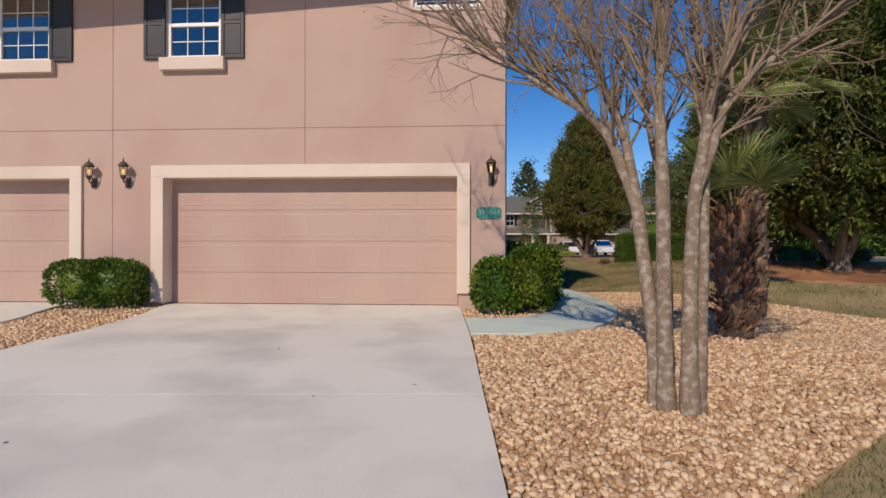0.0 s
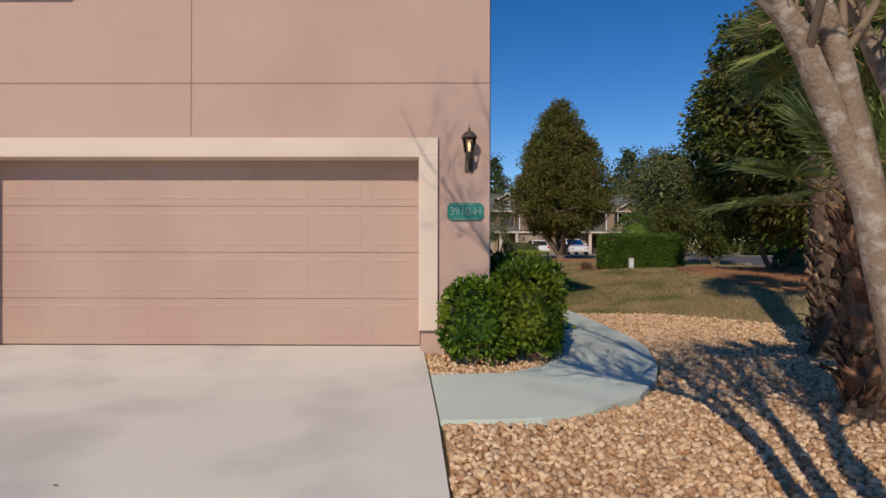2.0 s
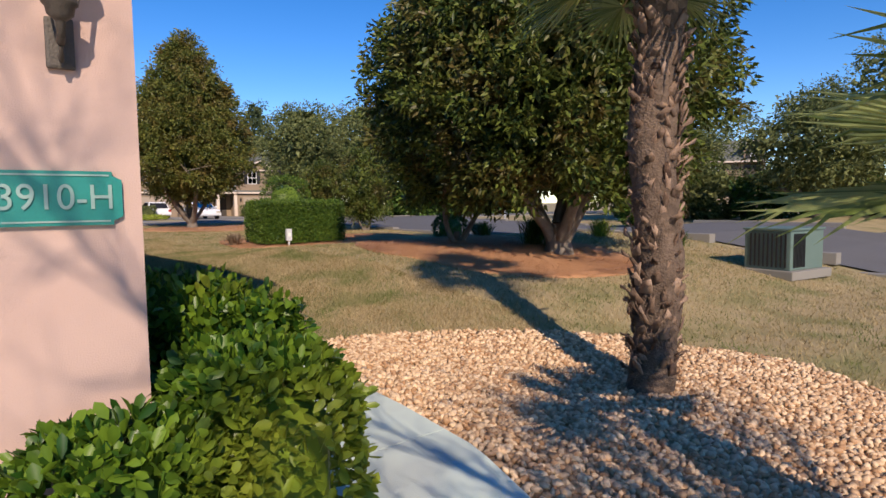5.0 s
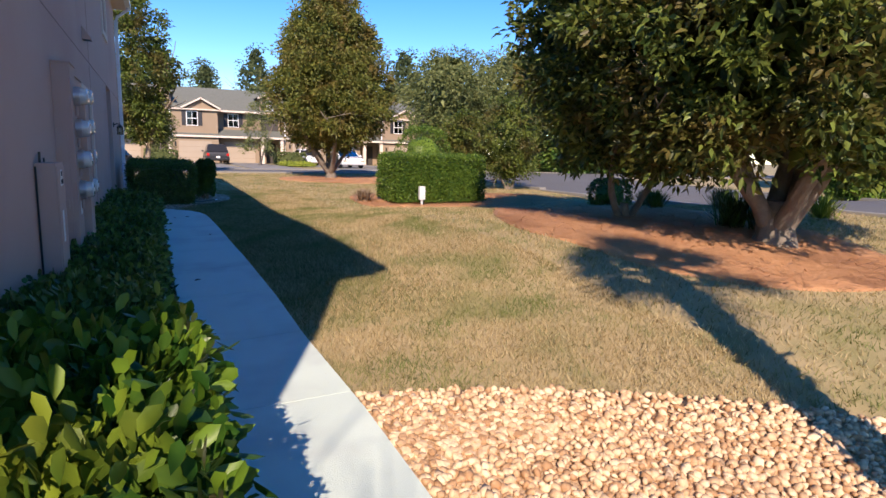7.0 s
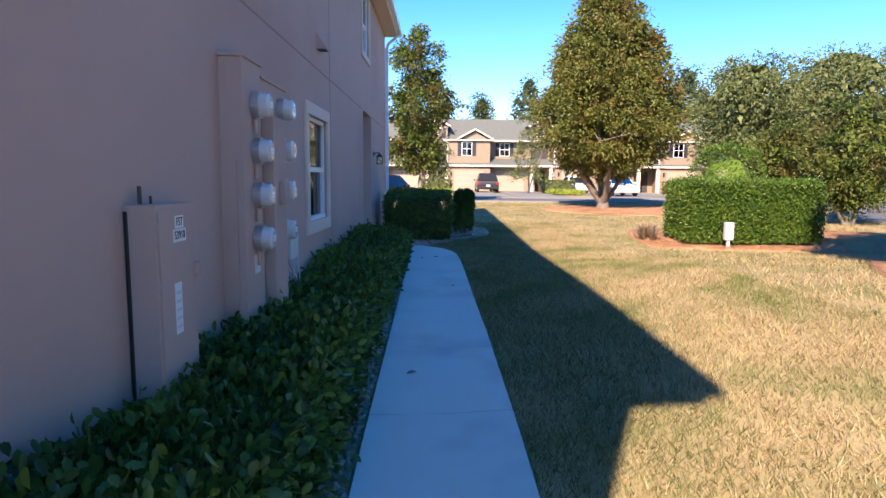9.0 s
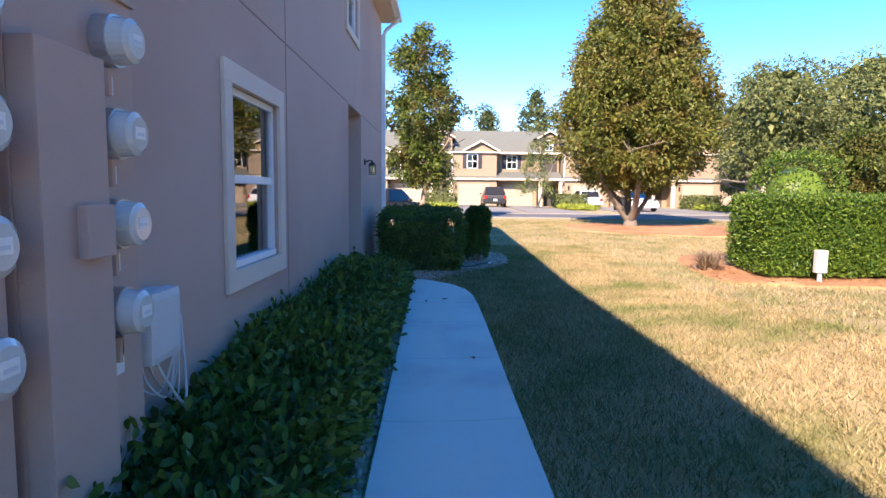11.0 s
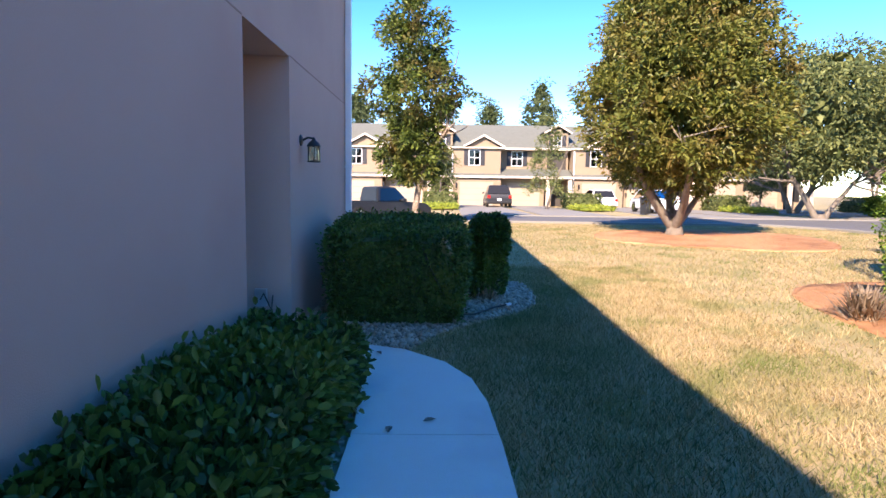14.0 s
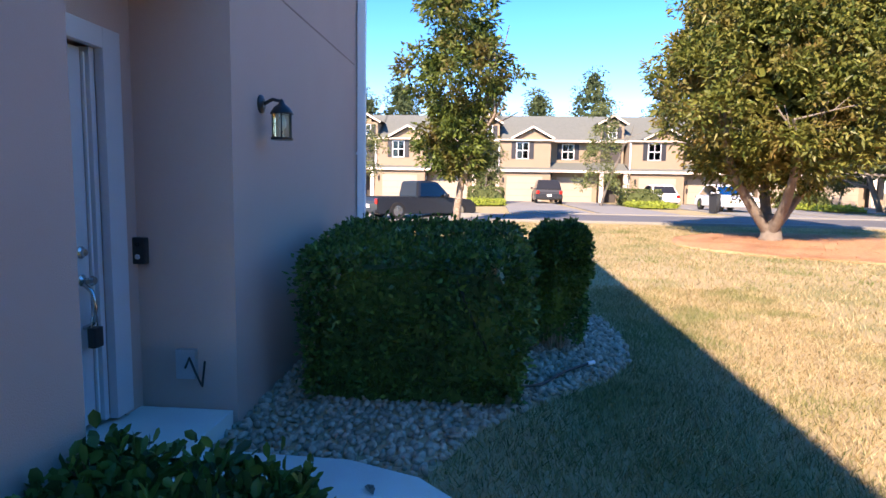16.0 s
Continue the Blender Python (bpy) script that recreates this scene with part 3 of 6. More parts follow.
def garage(x0, x1, left_foot, right_foot):
    surround = setting(new("garage_trim"), "cream raised stucco surround of a garage opening", "trim")
    w = 0.19
    part("trim_head", bx(x0 - w, x1 + w, -0.055, 0.0, GTOP, GTOP + w, 0.008), TRIM, surround)
    part("trim_side", bx(x0 - w, x0, -0.055, 0.0, left_foot, GTOP, 0.008), TRIM, surround)
    part("trim_side", bx(x1, x1 + w, -0.055, 0.0, right_foot, GTOP, 0.008), TRIM, surround)
    part("reveal", bx(x0 - 0.001, x0 + 0.02, -0.053, 0.27, left_foot, GTOP), TRIM, surround)
    part("reveal", bx(x1 - 0.02, x1 + 0.001, -0.053, 0.27, right_foot, GTOP), TRIM, surround)
    part("reveal", bx(x0 + 0.02, x1 - 0.02, -0.053, 0.27, GTOP - 0.02, GTOP + 0.001), TRIM, surround)
    door = setting(new("garage_door"), "closed pink steel sectional garage door with embossed panels", "garage door")
    a, b = x0 + 0.02, x1 - 0.02
    h = (GTOP - 0.02) / 4
    for r in range(4):
        z0 = r * h + 0.012
        bm = bx(a, b, 0.262, 0.3, z0, z0 + h - 0.005)
        part("section", bm, DOORPINK, door)
        for c in range(8):
            cw = (b - a) / 8
            q0, q1 = a + c * cw + 0.055, a + (c + 1) * cw - 0.055
            bm = bmesh.new()
            vs = [[bm.verts.new((q0 + d if i in (0, 3) else q1 - d, y, z0 + 0.075 + d if i < 2 else z0 + h - 0.075 - d)) for i in range(4)] for d, y in ((0, 0.262), (0.014, 0.2592), (0.024, 0.2592), (0.04, 0.261))]
            for p, q in zip(vs, vs[1:]):
                for i in range(4):
                    bm.faces.new((p[i], p[(i + 1) % 4], q[(i + 1) % 4], q[i]))
            bm.faces.new(vs[-1])
            part("panel", bm, DOORPINK, door)
    part("bottom_seal", bx(a, b, 0.265, 0.295, -0.004, 0.012), BLACK, door)


garage(GX0, GX1, 0.03, 0.22)
garage(-12.2, -7.34, 0.03, 0.03)


def hung_window(name, label, u0, u1, z0, z1, place, grid=True, blind=True, trim=0.0):
    """A white double-hung window, built facing -y at the origin and set by place."""
    w = setting(new(name), label, "window")
    w.matrix_world = place
    f = 0.05
    zm = (z0 + z1) / 2
    for n, b in (("frame_head", (u0, u1, 0.03, 0.1, z1 - f, z1)), ("frame_sill", (u0, u1, 0.02, 0.1, z0, z0 + f)), ("frame_side", (u0, u0 + f, 0.03, 0.1, z0 + f, z1 - f)), ("frame_side", (u1 - f, u1, 0.03, 0.1, z0 + f, z1 - f)), ("meeting_rail", (u0 + f, u1 - f, 0.035, 0.09, zm - 0.03, zm + 0.03))):
        part(n, bx(*b, 0.006), WHITE, w)
    for a, b, y in ((z0 + f, zm - 0.03, 0.075), (zm + 0.03, z1 - f, 0.055)):
        p = part("pane", bx(u0 + f, u1 - f, y, y + 0.004, a, b), GLASS, w)
        if grid:
            for i in (1, 2):
                x = u0 + f + (u1 - u0 - 2 * f) * i / 3
                part("muntin", bx(x - 0.007, x + 0.007, y - 0.014, y - 0.002, a, b), WHITE, w)
            z = (a + b) / 2
            part("muntin", bx(u0 + f, u1 - f, y - 0.012, y - 0.003, z - 0.007, z + 0.007), WHITE, w)
    if blind:
        bm = bmesh.new()
        k = int((z1 - z0 - 0.1) / 0.045)
        for i in range(k):
            z = z0 + 0.06 + i * 0.045
            box(bm, u0 + f, u1 - f, 0.16, 0.165, z, z + 0.034, 0, Matrix.Translation((0, 0.16, z)) @ Matrix.Rotation(radians(-25), 4, "X") @ Matrix.Translation((0, -0.16, -z)))
        part("blind", bm, BLIND, w, "pale slatted blind")
    if trim:
        for n, b in (("trim_head", (u0 - trim, u1 + trim, -0.03, 0.0, z1, z1 + trim)), ("trim_sill", (u0 - trim, u1 + trim, -0.03, 0.0, z0 - trim, z0)), ("trim_side", (u0 - trim, u0, -0.03, 0.0, z0, z1)), ("trim_side", (u1, u1 + trim, -0.03, 0.0, z0, z1))):
            part(n, bx(*b, 0.006), TRIM, w, "cream stucco band")
    # the dimness of the room is put into this panel's near-black colour
    part("room_back", bx(u0 - 0.4, u1 + 0.4, 1.6, 1.65, z0 - 0.8, z1 + 0.4), NEARBLACK, w, "near-black panel standing in for the dim room behind the glass")
    return w


def shutter(x0, x1, z0, z1):
    s = thing("shutter", "black panelled shutter beside an upper window", "shutter", "shutters of the upper windows", at=(x0, 0, z0))
    w, h = x1 - x0, z1 - z0
    part("stile", bx(0, 0.05, -0.045, -0.002, 0, h, 0.004), SHUTTER, s)
    part("stile", bx(w - 0.05, w, -0.045, -0.002, 0, h, 0.004), SHUTTER, s)
    for a, b in ((0, 0.06), (h * 0.5 - 0.03, h * 0.5 + 0.03), (h - 0.06, h)):
        part("rail", bx(0.05, w - 0.05, -0.043, -0.002, a, b, 0.004), SHUTTER, s)
    for a, b in ((0.06, h * 0.5 - 0.03), (h * 0.5 + 0.03, h - 0.06)):
        part("panel", bx(0.055, w - 0.055, -0.036, -0.002, a + 0.005, b - 0.005, 0.012), SHUTTER, s)


def sill(x0, x1, z0, z1):
    setting(part("window_sill", bx(x0, x1, -0.11, 0.0, z0, z1, 0.012), TRIM), "cream projecting window sill", "window sill")


front = Matrix.Identity(4)
hung_window("window_1", "white double-hung upper window with grilles", -5.68, -4.75, 4.15, 5.3, front)
hung_window("window_2", "white double-hung upper window with grilles", -8.71, -7.76, 4.15, 5.3, front)
hung_window("window_3", "white upper window near the house corner", -1.5, -0.4, 4.9, 5.35, front, trim=0.06)
sill(-5.77, -4.66, 3.93, 4.14)
sill(-8.85, -7.65, 3.93, 4.14)
for a, b in ((-6.07, -5.70), (-4.73, -4.34), (-9.12, -8.73), (-7.74, -7.34)):
    shutter(a, b, 4.13, 5.32)
def coach_lamp(x, z):
    """A bronze coach lantern on the front wall; its base plate at (x, z)."""
    l = thing("wall_lantern", "dark bronze coach lantern with lit bulb on the stucco wall", "wall lamp", "lanterns of the house front", at=(x, 0, z))
    l.scale = (0.86, 0.86, 0.86)
    part("back_plate", bx(-0.05, 0.05, -0.03, -0.001, -0.15, 0.05, 0.012), BRONZE, l)
    t = Tubes()
    t.add([(0, -0.03, -0.02), (0, -0.09, -0.06), (0, -0.15, -0.05), (0, -0.17, 0.02)], [0.016, 0.016, 0.015, 0.02], 8)
    t.add([(0, -0.03, -0.1), (0, -0.08, -0.13), (0, -0.11, -0.08)], [0.011, 0.01, 0.008], 6)
    t.make("arm", BRONZE, l)
    part("cup", lathe([(0.02, 0.0), (0.045, 0.02), (0.05, 0.05), (0.062, 0.06), (0.062, 0.075)], 12, (0, -0.17, 0.0)), BRONZE, l, soft=True)
    for i in range(6):
        a = math.pi / 3 * i
        c, s2 = math.cos(a), math.sin(a)
        part("cage_bar", cy((0.058 * c, -0.17 + 0.058 * s2, 0.07), (0.085 * c, -0.17 + 0.085 * s2, 0.25), 0.005, n=6), BRONZE, l)
    bm = lathe([(0.056, 0.072), (0.082, 0.25)], 6, (0, -0.17, 0))
    g = part("globe", bm, LAMPGLASS, l, "clear panes")
    g.visible_shadow = False
    part("bulb", lathe([(0.012, 0.08), (0.014, 0.12), (0.02, 0.15), (0.016, 0.18), (0.003, 0.205)], 10, (0, -0.17, 0)), BULB, l, "glowing candle bulb", soft=True)
    part("roof_cap", lathe([(0.104, 0.25), (0.1, 0.262), (0.078, 0.3), (0.04, 0.335), (0.025, 0.34)], 12, (0, -0.17, 0)), BRONZE, l, soft=True)
    part("finial", lathe([(0.022, 0.34), (0.012, 0.355), (0.018, 0.37), (0.006, 0.39), (0.002, 0.43)], 8, (0, -0.17, 0)), BRONZE, l, soft=True)


for x in (-6.93, -6.33, -0.21):
    coach_lamp(x - 0.02, 2.1)

# house number
sign = thing("house_number_sign", "teal house number plaque with raised characters", "house sign", at=(-0.265, -0.001, 1.53))
bm = bmesh.new()
w, h, c = 0.2, 0.095, 0.03
prof = [(-w + c, -h), (w - c, -h), (w - c, -h + c * 0.5), (w, -h + c), (w, h - c), (w - c, h - c * 0.5), (w - c, h), (-w + c, h), (-w + c, h - c * 0.5), (-w, h - c), (-w, -h + c), (-w + c, -h + c * 0.5)]
a = [bm.verts.new((x, -0.02, z)) for x, z in prof]
b = [bm.verts.new((x, 0, z)) for x, z in prof]
bm.faces.new(a)
bm.faces.new(b[::-1])
for i in range(12):
    bm.faces.new((a[i], b[i], b[(i + 1) % 12], a[(i + 1) % 12]))
bmesh.ops.recalc_face_normals(bm, faces=bm.faces[:])
part("plaque", bm, TEAL, sign)
for b in ((-w + 0.04, w - 0.04, -0.024, -0.0205, h - 0.017, h - 0.011), (-w + 0.04, w - 0.04, -0.024, -0.0205, -h + 0.011, -h + 0.017)):
    part("border", bx(*b), SIGNTEXT, sign)


def lettering(text, size, parent, m, material, depth=0.004):
    cu = bpy.data.curves.new("lettering", "FONT")
    cu.body, cu.size, cu.extrude, cu.align_x, cu.align_y = text, size, depth, "CENTER", "CENTER"
    tmp = new("lettering", cu)
    me = bpy.data.meshes.new_from_object(tmp)
    bpy.data.objects.remove(tmp)
    me.materials.clear()
    me.materials.append(material)
    ob = new("lettering", me)
    ob.parent = parent
    ob.matrix_local = m
    return ob


lettering("3910-H", 0.125, sign, pose(0, -0.0245, 0.0, 90, 0, 0) @ Matrix.Diagonal((0.92, 1.0, 1, 1)), SIGNTEXT)

# the whole front stands a little off square
for ob in FRONT_PIECES + [o for o in bpy.data.objects if o not in before and o.parent is None]:
    ob.matrix_world = SKEW @ ob.matrix_basis
for b in ((-0.002, 0.003, -0.04, 14.29, 2.95, 2.962), (-0.002, 0.003, 10.8, 10.812, 0.3, 2.948), (-0.002, 0.003, 10.8, 10.812, 2.964, H), (-0.002, 0.003, 6.0, 6.012, 2.964, H), (-0.002, 0.003, 15.66, REAR - 0.2, 2.95, 2.962)):
    joint_line("joint", *b)



side = pose(0, 0, 0, 0, 0, 90)      # turns -y to +x: a window on the side wall
hung_window("window_4", "white double-hung ground floor window in a cream band", 9.36, 10.49, 1.11, 2.355, side, grid=False, blind=False, trim=0.14)
hung_window("window_5", "white double-hung upper side window", 14.2, 15.24, 4.07, 5.25, side, grid=False, trim=0.12)




# ---- fittings of the side wall ----
cab = thing("service_cabinet", "tall stucco-coloured metal service cabinet on the wall", "utility cabinet", at=(0, 5.36, -0.12))
part("body", bx(0.0, 0.15, 0.0, 0.45, 0.2, 1.61, 0.006), STUCCO, cab)
part("front_door", bx(0.151, 0.158, 0.02, 0.43, 0.24, 1.58, 0.003), STUCCO, cab)
part("conduit", cy((0.03, 0.1, 1.6), (0.03, 0.1, 1.7), 0.01), BRONZE, cab)
part("conduit", cy((0.05, 0.17, 1.6), (0.05, 0.17, 1.65), 0.007), BRONZE, cab)
part("latch", bx(0.158, 0.185, 0.4, 0.44, 1.2, 1.28, 0.006), STUCCO, cab)
part("latch", bx(0.158, 0.178, 0.41, 0.44, 0.62, 0.66, 0.005), STUCCO, cab)
# black strip: the shadow beside the cabinet put in as a dark part
part("shadow_gap", bx(0.004, 0.018, -0.016, -0.002, 0.1, 1.58), BLACK, cab, "black strip standing in for the shadow gap down the cabinet side")
for text, z, w in (("FST", 1.515, 0.1), ("S3910", 1.445, 0.15)):
    plate = part("number_plate", bx(0.158, 0.16, 0.24 - w / 2, 0.24 + w / 2, z - 0.033, z + 0.033), LABEL, cab, "white adhesive letter strip")
    lettering(text, 0.062, plate, pose(0.161, 0.24, z, 90, 0, 90) @ Matrix.Diagonal((0.8, 1, 1, 1)), BLACK, 0.001)
lb = part("label_plate", bx(0.158, 0.16, 0.16, 0.24, 0.93, 1.2), LABEL, cab, "white printed label")
for i in range(5):
    part("print_bar", bx(0.1602, 0.1608, 0.172, 0.228, 0.96 + i * 0.045, 0.975 + i * 0.045), UTILGREY, lb)


def meter(parent, y, z, x, deep=0.13, r=0.088):
    m = part("meter", cy((x, y, z), (x + deep * 0.45, y, z), r + 0.008, n=24), METERRING, parent, "round electric meter with a glass cover")
    bm = cy((x + deep * 0.45, y, z), (x + deep * 0.9, y, z), r, r * 0.93, 24)
    cyl(bm, (x + deep * 0.9, y, z), (x + deep, y, z), r * 0.93, r * 0.7, 24)
    part("cover", bm, METER, m)
    part("dial_plate", bx(x + deep, x + deep + 0.002, y - 0.035, y + 0.035, z - 0.02, z + 0.025), LABEL, m)
    part("dial_bar", bx(x + deep + 0.002, x + deep + 0.003, y - 0.025, y + 0.025, z - 0.008, z + 0.004), UTILGREY, m)


for k, (y0, wy, top, xs_) in enumerate(((6.66, 0.42, 2.45, 0.16), (7.15, 0.72, 2.38, 0.14))):
    bank = thing("meter_bank", "tall painted meter bank with four round meters", "meter bank", "electric meter banks", at=(0, y0, 0))
    part("cabinet", bx(0.0, xs_, 0, wy, 0.5, top, 0.006), STUCCO, bank)
    if k == 0:
        part("side_panel", bx(0.0, 0.11, -0.02, -0.002, 0.7, 1.75, 0.004), STUCCO, bank)
        ym, zs_ = 0.24, (2.15, 1.82, 1.5, 1.18)
    else:
        part("cover_panel", bx(xs_ + 0.001, xs_ + 0.09, 0.0, 0.36, 0.5, 2.1, 0.006), STUCCO, bank)
        part("breaker_door", bx(xs_ + 0.091, xs_ + 0.13, 0.16, 0.32, 1.42, 1.6, 0.006), STUCCO, bank)
        ym, zs_ = 0.51, (2.2, 1.86, 1.52, 1.18)
    part("cap", bx(0.0, xs_ + 0.015, -0.015, wy + 0.015, top, top + 0.02, 0.004), STUCCO, bank)
    for z, unit in zip(zs_, "ABCD"):
        meter(bank, ym, z, xs_ + 0.002)
        if k:
            plate = part("unit_plate", bx(xs_ + 0.001, xs_ + 0.003, ym - 0.06, ym + 0.06, z - 0.19, z - 0.12), LABEL, bank, "white unit letter plate")
            lettering("0" + unit, 0.07, plate, pose(xs_ + 0.0035, ym, z - 0.155, 90, 0, 90) @ Matrix.Diagonal((0.8, 1, 1, 1)), BLACK, 0.0008)
        part("conduit", cy((xs_ + 0.02, ym - 0.01, z - 0.2), (xs_ + 0.02, ym - 0.01, z - 0.1), 0.016, n=8), STUCCO, bank)
    part("label_plate", bx(xs_ + 0.001, xs_ + 0.003, ym - 0.06, ym + 0.06, 0.92, 1.06), LABEL, bank, "white notice plate")
    part("conduit", cy((0.06, wy * 0.5, 0.1), (0.06, wy * 0.5, 0.5), 0.03), STUCCO, bank)

vent = thing("wall_vent", "small dark hooded exhaust vent on the wall", "vent", at=(0, 10.05, 3.27))
bm = bmesh.new()
vs = [bm.verts.new(p) for p in ((0.0, -0.1, 0.12), (0.0, 0.1, 0.12), (0.12, -0.1, -0.06), (0.12, 0.1, -0.06), (0.0, -0.1, -0.08), (0.0, 0.1, -0.08), (0.12, -0.1, -0.08), (0.12, 0.1, -0.08))]
for f in ((0, 1, 3, 2), (0, 2, 6, 4), (1, 5, 7, 3), (2, 3, 7, 6)):
    bm.faces.new([vs[i] for i in f])
part("hood", bm, STUCCO, vent)
part("louvre", bx(0.004, 0.1, -0.09, 0.09, -0.078, -0.072), BLACK, vent)

ub = thing("telecom_box", "grey plastic telecom box with rounded cover on the wall", "utility box", at=(0, 7.9, -0.1))
part("base", bx(0.0, 0.06, 0.01, 0.33, 0.98, 1.29, 0.02), UTILGREY, ub)
part("cover", bx(0.061, 0.16, 0.02, 0.32, 0.97, 1.3, 0.04), UTILGREY, ub)
part("hinge", cy((0.06, 0.016, 1.04), (0.06, 0.016, 1.23), 0.008, n=8), UTILGREY, ub)
part("clasp", bx(0.07, 0.1, 0.288, 0.305, 1.1, 1.17, 0.004), UTILGREY, ub)
def smooth_run(P, n=6):
    """A run of points rounded off between its knots."""
    P = [Vector(p) for p in P]
    Q = [P[0] * 2 - P[1]] + P + [P[-1] * 2 - P[-2]]
    out = []
    for a, b, c, d in zip(Q, Q[1:], Q[2:], Q[3:]):
        for k in range(n):
            u = k / n
            out.append(b + (c - a) * 0.5 * u + (a - b * 2.5 + c * 2 - d * 0.5) * u * u + (b * 1.5 - a * 0.5 - c * 1.5 + d * 0.5) * u ** 3)
    return out + [P[-1]]


for k, (m, r) in enumerate(((UTILGREY, 0.006), (UTILGREY, 0.005), (METERRING, 0.005), (UTILGREY, 0.007))):
    t = Tubes()
    run = smooth_run([(0.05, 0.08 + 0.05 * k, 0.99), (0.06 + 0.015 * k, 0.07 + 0.05 * k, 0.88), (0.09 + 0.02 * k, 0.2 + 0.05 * k, 0.8 - 0.03 * k), (0.1, 0.34 + 0.03 * k, 0.95 + 0.05 * k), (0.06, 0.45 + 0.02 * k, 1.14 - 0.03 * k), (0.03, 0.52 + 0.01 * k, 0.95), (0.05, 0.47, 0.82), (0.03, 0.4, 0.6), (0.02, 0.42, 0.3)])
    t.add(run, [r] * len(run), 6)
    t.make("cable", m, ub, "loose looped cable")


def carriage_lamp(at, rz):
    l = thing("entry_lamp", "small black carriage lamp with clear panes, unlit", "wall lamp", at=at, rz=rz)
    part("back_plate", lathe([(0.06, 0.0), (0.058, 0.012), (0.03, 0.025)], 16), BLACK, l).matrix_local = pose(0, 0, 0, 90, 0, 0)
    t = Tubes()
    t.add([(0, -0.02, 0), (0, -0.08, 0.03), (0, -0.13, 0.02), (0, -0.14, -0.02)], [0.012] * 4, 8)
    t.make("arm", BLACK, l)
    part("dome", lathe([(0.075, -0.065), (0.07, -0.05), (0.05, -0.02), (0.022, 0.0), (0.015, 0.02), (0.004, 0.035)], 14, (0, -0.14, 0)), BLACK, l, soft=True)
    for i in range(6):
        a = math.pi / 3 * i + 0.3
        part("cage_bar", cy((0.066 * math.cos(a), -0.14 + 0.066 * math.sin(a), -0.22), (0.066 * math.cos(a), -0.14 + 0.066 * math.sin(a), -0.06), 0.005, n=6), BLACK, l)
    part("base_ring", lathe([(0.07, -0.228), (0.072, -0.215), (0.06, -0.21)], 14, (0, -0.14, 0)), BLACK, l)
    part("pane_cylinder", lathe([(0.06, -0.21), (0.06, -0.066)], 12, (0, -0.14, 0)), LAMPGLASS, l, "clear glass").visible_shadow = False
    part("bulb", lathe([(0.012, -0.07), (0.028, -0.11), (0.028, -0.14), (0.008, -0.17)], 10, (0, -0.14, 0)), LABEL, l, "unlit white bulb", soft=True)


carriage_lamp((0.0, 16.08, 2.18), 90)

# entry door in the recess
door = setting(new("door_1"), "closed pale panelled entry door with nickel hardware", "door")
door.matrix_world = pose(-0.6, 0.19, -0.08, 0, 0, 90)
for n, b in (("casing_side", (14.23, 14.32, -0.03, 0.02, 0.41, 2.56)), ("casing_side", (15.16, 15.31, -0.03, 0.02, 0.41, 2.56)), ("casing_head", (14.32, 15.16, -0.03, 0.02, 2.45, 2.56)), ("jamb", (15.12, 15.16, 0.021, 0.12, 0.41, 2.45)), ("jamb", (14.32, 14.36, 0.021, 0.12, 0.41, 2.45))):
    part(n, bx(*b, 0.006), DOORWHITE, door)
part("weather_strip", bx(15.105, 15.118, 0.045, 0.06, 0.42, 2.42), LABEL, door)
leaf = part("door_leaf", bx(14.365, 15.1, 0.06, 0.105, 0.42, 2.44, 0.003), DOORWHITE, door)
for a, b, c, d in ((14.44, 14.67, 1.45, 2.28), (14.76, 14.99, 1.45, 2.28), (14.44, 14.67, 0.6, 1.3), (14.76, 14.99, 0.6, 1.3)):
    part("panel", bx(a, b, 0.052, 0.0595, c, d, 0.006), DOORWHITE, leaf)
part("deadbolt", lathe([(0.034, 0), (0.034, 0.012), (0.02, 0.02), (0.018, 0.034)], 16), CHROME, leaf).matrix_local = pose(15.03, 0.06, 1.37, 90, 0, 0)
hdl = part("handle_set", lathe([(0.032, 0), (0.032, 0.01), (0.012, 0.02), (0.02, 0.05), (0.028, 0.065), (0.02, 0.08)], 16), CHROME, leaf)
hdl.matrix_local = pose(15.03, 0.06, 1.22, 90, 0, 0)
t = Tubes()
t.add([(15.03, 0.045, 1.2), (15.03, -0.0, 1.16), (15.03, -0.015, 1.08), (15.03, 0.0, 0.99), (15.03, 0.055, 0.96)], [0.012, 0.013, 0.012, 0.011, 0.012], 8)
t.make("grip", CHROME, leaf)
lk = thing("key_lockbox", "black key lockbox hanging from the door grip", "lockbox", at=(-0.615, 15.22, -0.08))
part("case", bx(0.0, 0.045, -0.035, 0.035, 0.86, 0.97, 0.008), BLACK, lk)
t = Tubes()
t.add([(0.02, -0.022, 0.965), (0.02, -0.022, 1.02), (0.02, 0.0, 1.04), (0.02, 0.022, 1.02), (0.02, 0.022, 0.965)], [0.005] * 5, 6)
t.make("shackle", CHROME, lk)
bell = thing("doorbell_camera", "black doorbell unit on the recess cheek", "doorbell", at=(-0.57, 15.64, 1.26))
part("case", bx(-0.045, 0.045, -0.05, -0.001, -0.08, 0.08, 0.012), BLACK, bell)
part("lens", lathe([(0.014, 0), (0.012, 0.006)], 12), DARKGLASS, bell).matrix_local = pose(0, -0.05, 0.04, 90, 0, 0)
part("button", lathe([(0.016, 0), (0.014, 0.006)], 12), UTILGREY, bell).matrix_local = pose(0, -0.05, -0.035, 90, 0, 0)
ol = thing("outlet_cover", "grey weatherproof outlet cover with a cable loop", "outlet", at=(-0.3, 15.64, 0.58))
